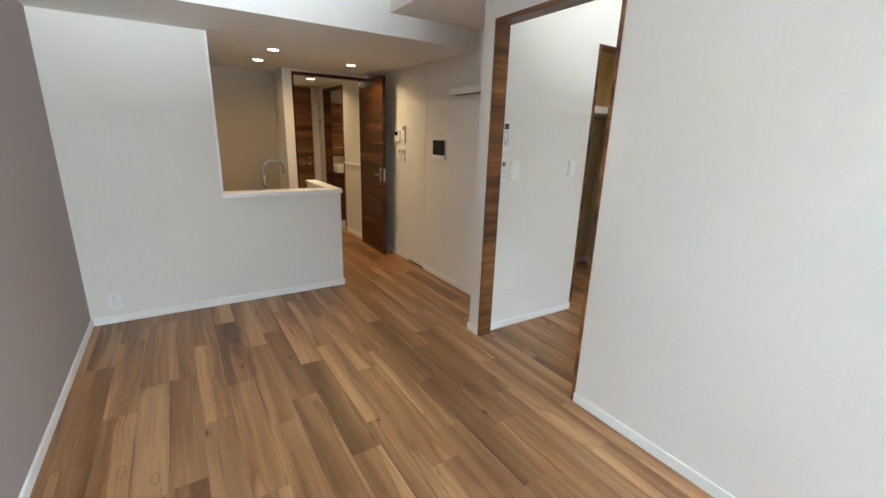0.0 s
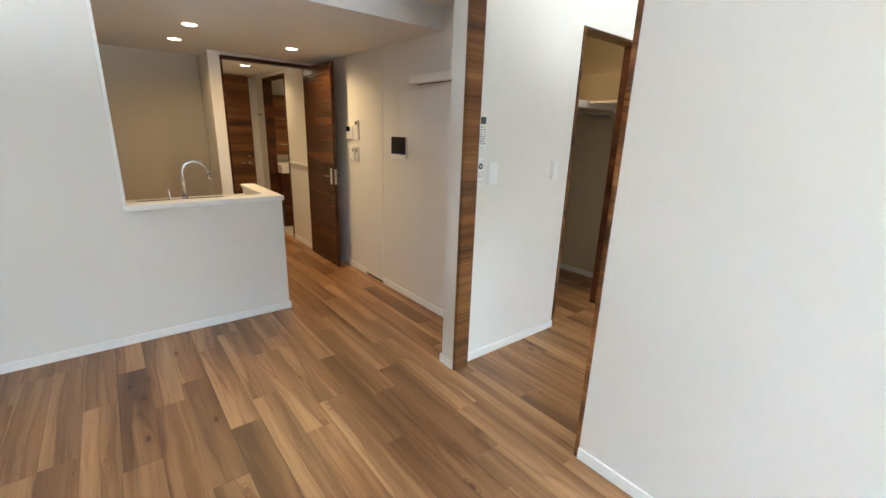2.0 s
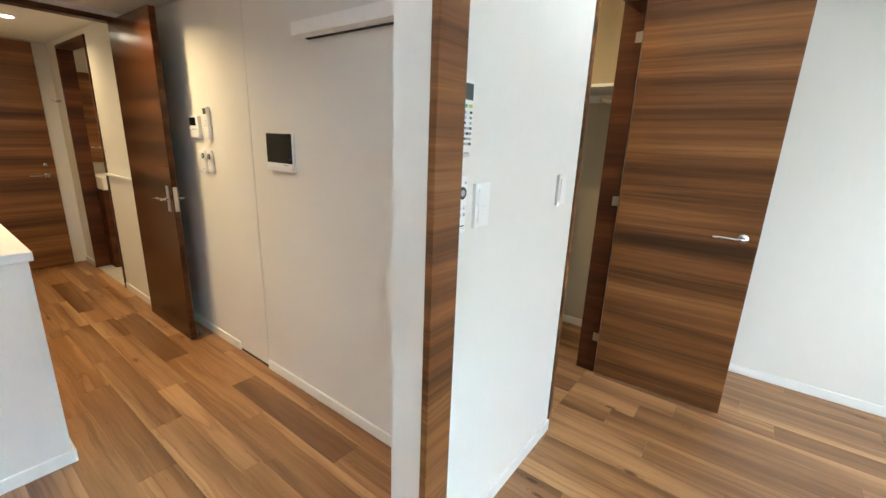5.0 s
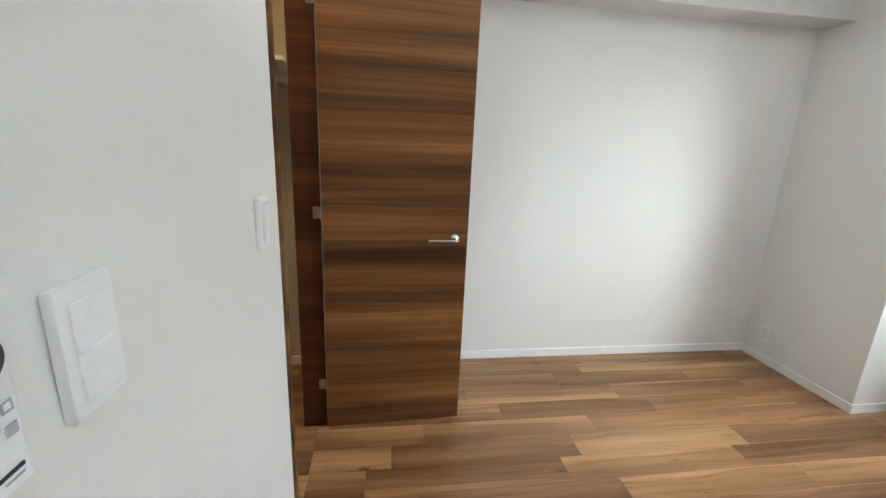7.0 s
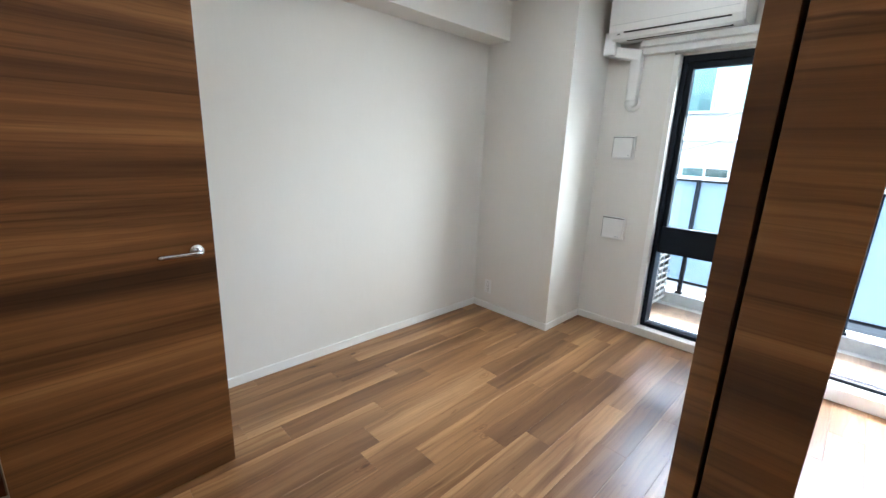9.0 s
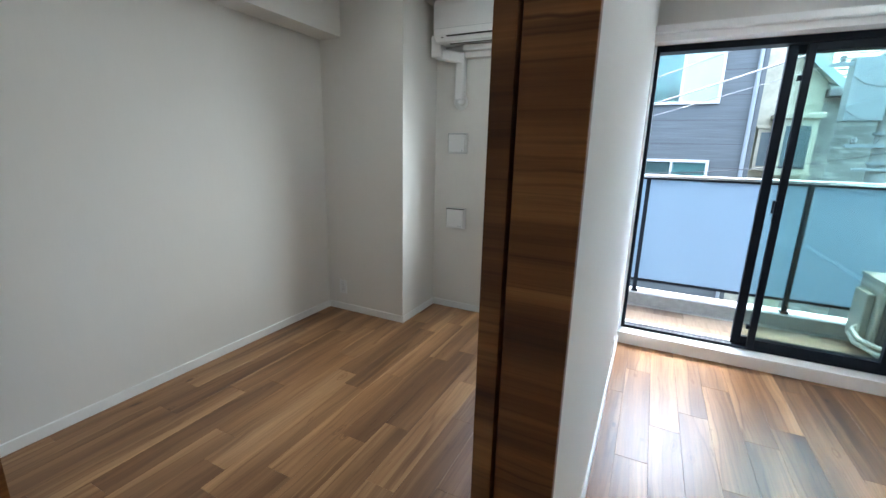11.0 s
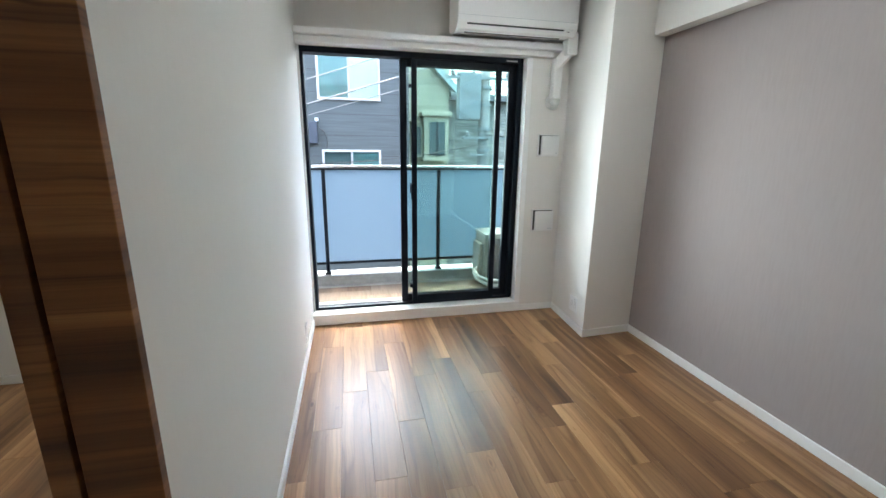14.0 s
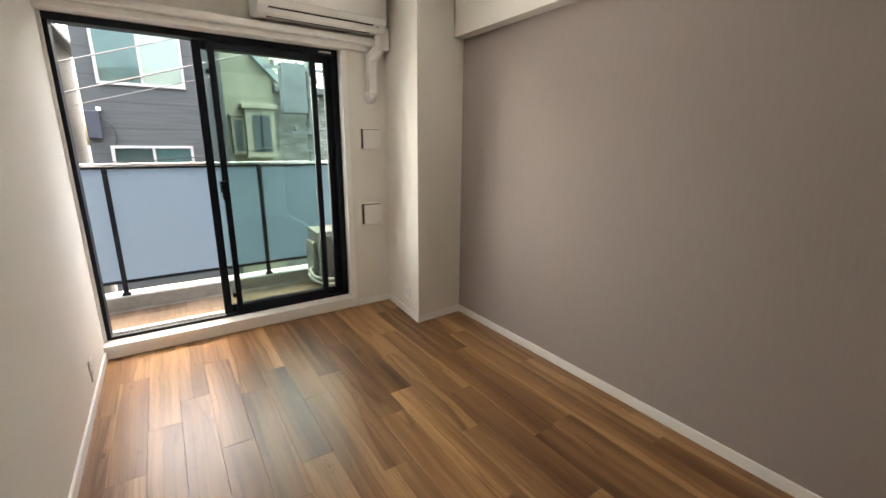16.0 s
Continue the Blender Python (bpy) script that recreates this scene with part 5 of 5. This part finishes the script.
boxpart("meter_bracket", ALU, mb, (2.05, 2.12, HY + 0.0025, HY + 0.08, 1.9005, 1.97), 0.004)
bm = bmesh.new()
tube(bm, [(2.10, HY + 0.10, 1.80), (2.02, HY + 0.09, 1.74), (1.95, HY + 0.08, 1.70), (1.90, HY + 0.06, 1.60), (1.88, HY + 0.04, 1.45), (1.92, HY + 0.03, 1.32), (2.02, HY + 0.03, 1.22)], 0.012, 6)
part("cable_loop", bm, CABLE, mb, "black looped cable")

ph = thing("pale_house", (5.5, HY, GZ), "pale beige house across the street", "house")
boxpart("wall", SIDING_PALE, ph, (2.95, 9.5, HY - 6, HY - 0.3, GZ, 3.65))
boxpart("roof", ROOF, ph, (2.75, 9.7, HY - 6.2, HY - 0.15, 3.6505, 3.78), 0.02)
boxpart("ledge", TRIM, ph, (2.94, 9.5, HY - 0.2995, HY - 0.26, 1.70, 1.78), 0.004)
house_window(ph, 3.75, 4.95, 2.24, 3.40, HY - 0.2995, CURTAIN_TEAL, CURTAIN_PALE)
house_window(ph, 3.80, 4.75, 0.40, 1.17, HY - 0.2995, CURTAIN_TEAL, PANE_FAR)
house_window(ph, 6.20, 7.40, 2.24, 3.40, HY - 0.2995, CURTAIN_TEAL, CURTAIN_PALE)

CY = -9.6
ch = thing("cream_house", (-1.5, CY, GZ), "cream gabled house with a bay window and brick-tiled wall", "house")
boxpart("wall", SIDING_CREAM, ch, (-1.280, 0.040, CY - 4, CY, GZ, 4.0))
boxpart("side_wall", BRICKTILE, ch, (-4.6, -1.2805, CY - 4, CY - 0.02, GZ, 2.600), 0.0, "grey brick-tiled wall")
bm = bmesh.new()
prism(bm, [(-0.73, 3.46), (-0.82, 3.57), (-2.06, 2.33), (-1.97, 2.22)], CY - 0.019, CY + 0.25, "y")
part("roof_edge", bm, ROOF_TRIM, ch, "pale green roof edge")
boxpart("gutter", CABINET_DARK, ch, (-4.7, -1.281, CY + 0.12, CY + 0.26, 2.600, 2.740), 0.02, "dark rain gutter")
bm = bmesh.new()
steps = [(CY + 0.24, 2.745)]
for k in range(16):
    steps += [(CY + 0.24 - 0.26 * k, 2.775 + 0.15 * k), (CY + 0.24 - 0.26 * (k + 1), 2.775 + 0.15 * k + 0.125)]
steps += [(CY - 3.92, 2.745)]
prism(bm, steps, -4.8, -1.281, "x")
part("roof", bm, ROOF_PALE, ch, "pale green slate courses")
bay = boxpart("bay_window", SIDING_CREAM, ch, (-1.180, -0.520, CY + 0.0005, CY + 0.42, 1.020, 2.160), 0.01)
boxpart("bay_roof", SIDING_CREAM, bay, (-1.250, -0.450, CY + 0.0008, CY + 0.50, 2.1605, 2.270), 0.02)
boxpart("pane", PANE_FAR, bay, (-1.08, -0.66, CY + 0.4205, CY + 0.43, 1.20, 2.02))
boxpart("frame", BLACK, bay, (-0.885, -0.855, CY + 0.4305, CY + 0.45, 1.20, 2.02))
boxpart("frame", BLACK, bay, (-1.09, -0.65, CY + 0.4205, CY + 0.445, 1.17, 1.1995))
boxpart("side_bay", SIDING_CREAM, bay, (-0.5195, -0.240, CY + 0.0005, CY + 0.22, 1.10, 1.98), 0.008)
boxpart("side_bay_roof", SIDING_CREAM, bay, (-0.5195, -0.200, CY + 0.0008, CY + 0.27, 1.9805, 2.04), 0.01)
boxpart("side_pane", PANE_FAR, bay, (-0.47, -0.30, CY + 0.2205, CY + 0.23, 1.20, 1.90))
boxpart("sill", SIDING_CREAM, bay, (-1.21, -0.49, CY + 0.4205, CY + 0.47, 1.02, 1.10), 0.008)
fb = thing("far_house", (-6.5, -14, GZ), "far beige house with a slate roof", "house")
boxpart("wall", SIDING_PALE, fb, (-11, -3.0, -20, -14, GZ, 2.6))
bm = bmesh.new()
prism(bm, [(-20.3, 2.6005), (-13.7, 2.6005), (-13.7, 2.75), (-17.0, 4.8)], -11.2, -2.8, "x")
part("roof", bm, ROOF, fb)
house_window(fb, -6.0, -4.6, 0.8, 2.1, -13.9995, PANE_FAR, CURTAIN_PALE)

up = thing("utility_pole", (-1.55, -7.2, GZ), "grey concrete utility pole with a transformer cabinet and fittings", "utility pole")
px, py = -1.51, -7.2
bm = bmesh.new()
rod(bm, (px, py, GZ), (px, py, 6.0), 0.14, 0.10, seg=20)
part("pole", bm, POLE, up, "", True)
boxpart("cabinet", CABINET_GREY, up, (-1.37, -0.90, py - 0.10, py + 0.18, 1.96, 2.90), 0.012, "pale grey transformer cabinet")
boxpart("arm", CABINET_GREY, up, (px - 0.6, px + 0.9, py + 0.101, py + 0.15, 2.78, 2.84), 0.004)
boxpart("arm", CABINET_GREY, up, (px - 0.5, px + 0.5, py + 0.101, py + 0.15, 1.56, 1.61), 0.004)
boxpart("arm", CABINET_GREY, up, (px - 0.35, px + 0.35, py + 0.101, py + 0.15, 1.20, 1.24), 0.004)
for z in (1.30, 1.75, 2.25, 2.6):
    bm = bmesh.new()
    rod(bm, (px, py, z), (px, py, z + 0.05), 0.152, seg=20)
    part("band", bm, CABINET_GREY, up)
for x, z in ((px - 0.45, 2.84), (px + 0.3, 2.84), (px + 0.75, 2.84), (px - 0.35, 1.61), (px + 0.4, 1.61)):
    bm = bmesh.new()
    rod(bm, (x, py + 0.125, z + 0.0005), (x, py + 0.125, z + 0.06), 0.035, 0.045, seg=12)
    rod(bm, (x, py + 0.125, z + 0.0605), (x, py + 0.125, z + 0.11), 0.05, 0.025, seg=12)
    part("insulator", bm, POLE, up, "pale grey insulator", True)
for k in range(3):
    bm = bmesh.new()
    tube(bm, [(px + 0.1, py + 0.14, 2.7 - 0.5 * k), (px + 0.25, py + 0.2, 2.45 - 0.5 * k), (px + 0.45, py + 0.22, 2.5 - 0.5 * k), (px + 0.6, py + 0.18, 2.62 - 0.5 * k)], 0.006, 8)
    part("jumper_cable", bm, CABLE, up, "black looped cable")


def cable(a, b, sag, r, mat):
    c = thing("overhead_cable", a, "thin overhead cable strung across the street", "cable", "overhead cables")
    a, b = Vector(a), Vector(b)
    bm = bmesh.new()
    pts = []
    for i in range(17):
        t = i / 16
        p = a.lerp(b, t)
        p.z -= sag * 4 * t * (1 - t)
        pts.append(p)
    tube(bm, pts, r, 6)
    part("strand", bm, mat, c)


# strung cables
cable((px, py + 0.15, 3.90), (9.5, py + 0.15, 0.30), 0.08, 0.011, CABLE_PALE)
cable((px, py + 0.15, 3.38), (9.5, py + 0.15, 0.0), 0.085, 0.016, CABLE_PALE)
cable((px, py + 0.15, 3.08), (9.5, py + 0.15, -0.2), 0.02, 0.008, CABLE_PALE)
cable((px, py + 0.15, 1.65), (-9.0, -6.5, 1.9), 0.20, 0.014, CABLE)
cable((px, py + 0.15, 1.48), (2.1, HY + 0.1, 1.00), 0.10, 0.010, CABLE)

# ---- floor boards ----
PW, PL, GAP = 0.1405, 0.890, 0.0005
floor = solid("floor", SUBFLOOR, [
    (WEST - 0.12, HALLX, OUT, 5.15, -0.10, -0.012), (HALLX, EAST + 0.12, OUT, 3.15, -0.10, -0.012), (1.125, HALLX, 5.15, 7.1, -0.10, -0.012)],
    "oak-toned wooden plank floor with mixed brown planks", "floor")
solid("floor_washroom", TILE, [(2.178, 3.60, 5.15, 7.1, -0.10, -0.002), (2.0705, 2.178, 5.80, 6.68, -0.0118, -0.002)], "pale tiled washroom floor", "floor")
shared = {}


def plank(x0, x1, y0, y1, tone):
    w, ln = x1 - x0 - GAP, y1 - y0 - GAP
    if w < 0.004 or ln < 0.01:
        return
    key = (round(w, 4), round(ln, 4))
    if key not in shared:
        bm = bmesh.new()
        c, h = 0.0007, 0.012
        a, b = w / 2, ln / 2
        lo = [bm.verts.new(p) for p in ((-a, -b, -h), (a, -b, -h), (a, b, -h), (-a, b, -h))]
        mid = [bm.verts.new(p) for p in ((-a, -b, -c), (a, -b, -c), (a, b, -c), (-a, b, -c))]
        top = [bm.verts.new(p) for p in ((-a + c, -b + c, 0), (a - c, -b + c, 0), (a - c, b - c, 0), (-a + c, b - c, 0))]
        bm.faces.new(top)
        for u, v in ((lo, mid), (mid, top)):
            for k in range(4):
                bm.faces.new((u[k], u[(k + 1) % 4], v[(k + 1) % 4], v[k]))
        shared[key] = mesh_of("plank", bm, PLANK)
    ob = new("plank", shared[key])
    ob.parent = floor
    ob.location = ((x0 + x1) / 2, (y0 + y1) / 2, 0)
    ob.color = (*tone, 1)


pick = random.Random(11)
TONES = [(1.0, 1.0, 1.0), (0.94, 0.93, 0.92), (1.06, 1.04, 1.0), (0.86, 0.83, 0.80), (1.0, 0.97, 0.93), (0.80, 0.76, 0.72), (1.08, 1.05, 1.0), (0.97, 0.96, 0.95)]
DARK = (0.64, 0.58, 0.53)
# end joints of each row in the living room, from the partition westward
LIVING = [0.35, 0.03, -0.28, -0.48, 0.04, -0.375, 0.33, -0.14, 0.57, 0.24, 0.07, 0.55, 0.25, -0.126, -0.14, -0.36, 0.22, 0.03]
DARK_LIVING = {(2, 2), (4, 2), (4, 1), (9, 2), (9, -1), (10, -1), (11, 2), (13, 0), (6, -1), (8, 1), (12, 0), (13, 1), (3, 2), (14, -1)}


def rows_of(left, right, y0, y1, start, joints, dark, base):
    """Planks from x = start westward in rows, cut to the room's edges."""
    for r in range(60):
        xb, xa = start - r * PW, start - (r + 1) * PW
        if xb <= left or xa >= right:
            continue
        off = joints[r] if r < len(joints) else (0.37 * r + base) % PL
        k0 = math.floor((y0 - off) / PL)
        for k in range(k0, k0 + 14):
            a, b = off + k * PL, off + (k + 1) * PL
            tone = DARK if (r, k) in dark else pick.choice(TONES)
            a, b = max(a, y0), min(b, y1)
            if b - a > 0.01:
                plank(max(xa, left), min(xb, right), a, b, tone)


rows_of(WEST, PART, SOUTH, 5.15, 1.7975, LIVING, DARK_LIVING, 0.1)
rows_of(PART, HALLX, 2.18, 5.15, 1.7975 + 3 * PW, [0.5, 0.1, 0.65], {(1, 3), (2, 4)}, 0.1)
BEDROOM = [0.3, 0.60, -0.086, 0.50, 0.35, 0.78, 0.05, 0.16, -0.05, 0.52, 0.35, 0.70, 0.15, 0.60, 0.40, 0.80, 0.25]
rows_of(PART, EAST, SOUTH, NB + 0.03, 4.1215, BEDROOM, {(4, 0), (9, -1), (2, 0), (7, -1), (10, -1), (6, 1)}, 0.3)
rows_of(2.277, EAST, NB + 0.03, 3.05, 4.1215, BEDROOM, {(6, 2)}, 0.3)
rows_of(1.225, 2.070, 5.15, 7.0, 1.7975 + 2 * PW, [0.2, 0.6, 0.1, 0.45, 0.75, 0.3], {(2, 6)}, 0.2)

# balcony vinyl boards
bv = thing("balcony_boards", (1.5, -1.9, BF), "wood-look vinyl flooring on the balcony", "flooring", kind="structure")
for r in range(5):
    for k in range(7):
        a = -1.59 + k * 0.95 - 0.31 * (r % 3)
        a0, a1 = max(a, -1.59), min(a + 0.949, 4.99)
        if a1 > a0:
            b = boxpart("board", BALCONY, bv, (a0, a1, -2.248 + r * 0.1436, -2.105 + r * 0.1436, BF - 0.0078, BF), 0.0)
            b.color = (*((0.42, 0.52, 0.78), (0.37, 0.47, 0.72), (0.47, 0.57, 0.84))[(r + 2 * k) % 3], 1)
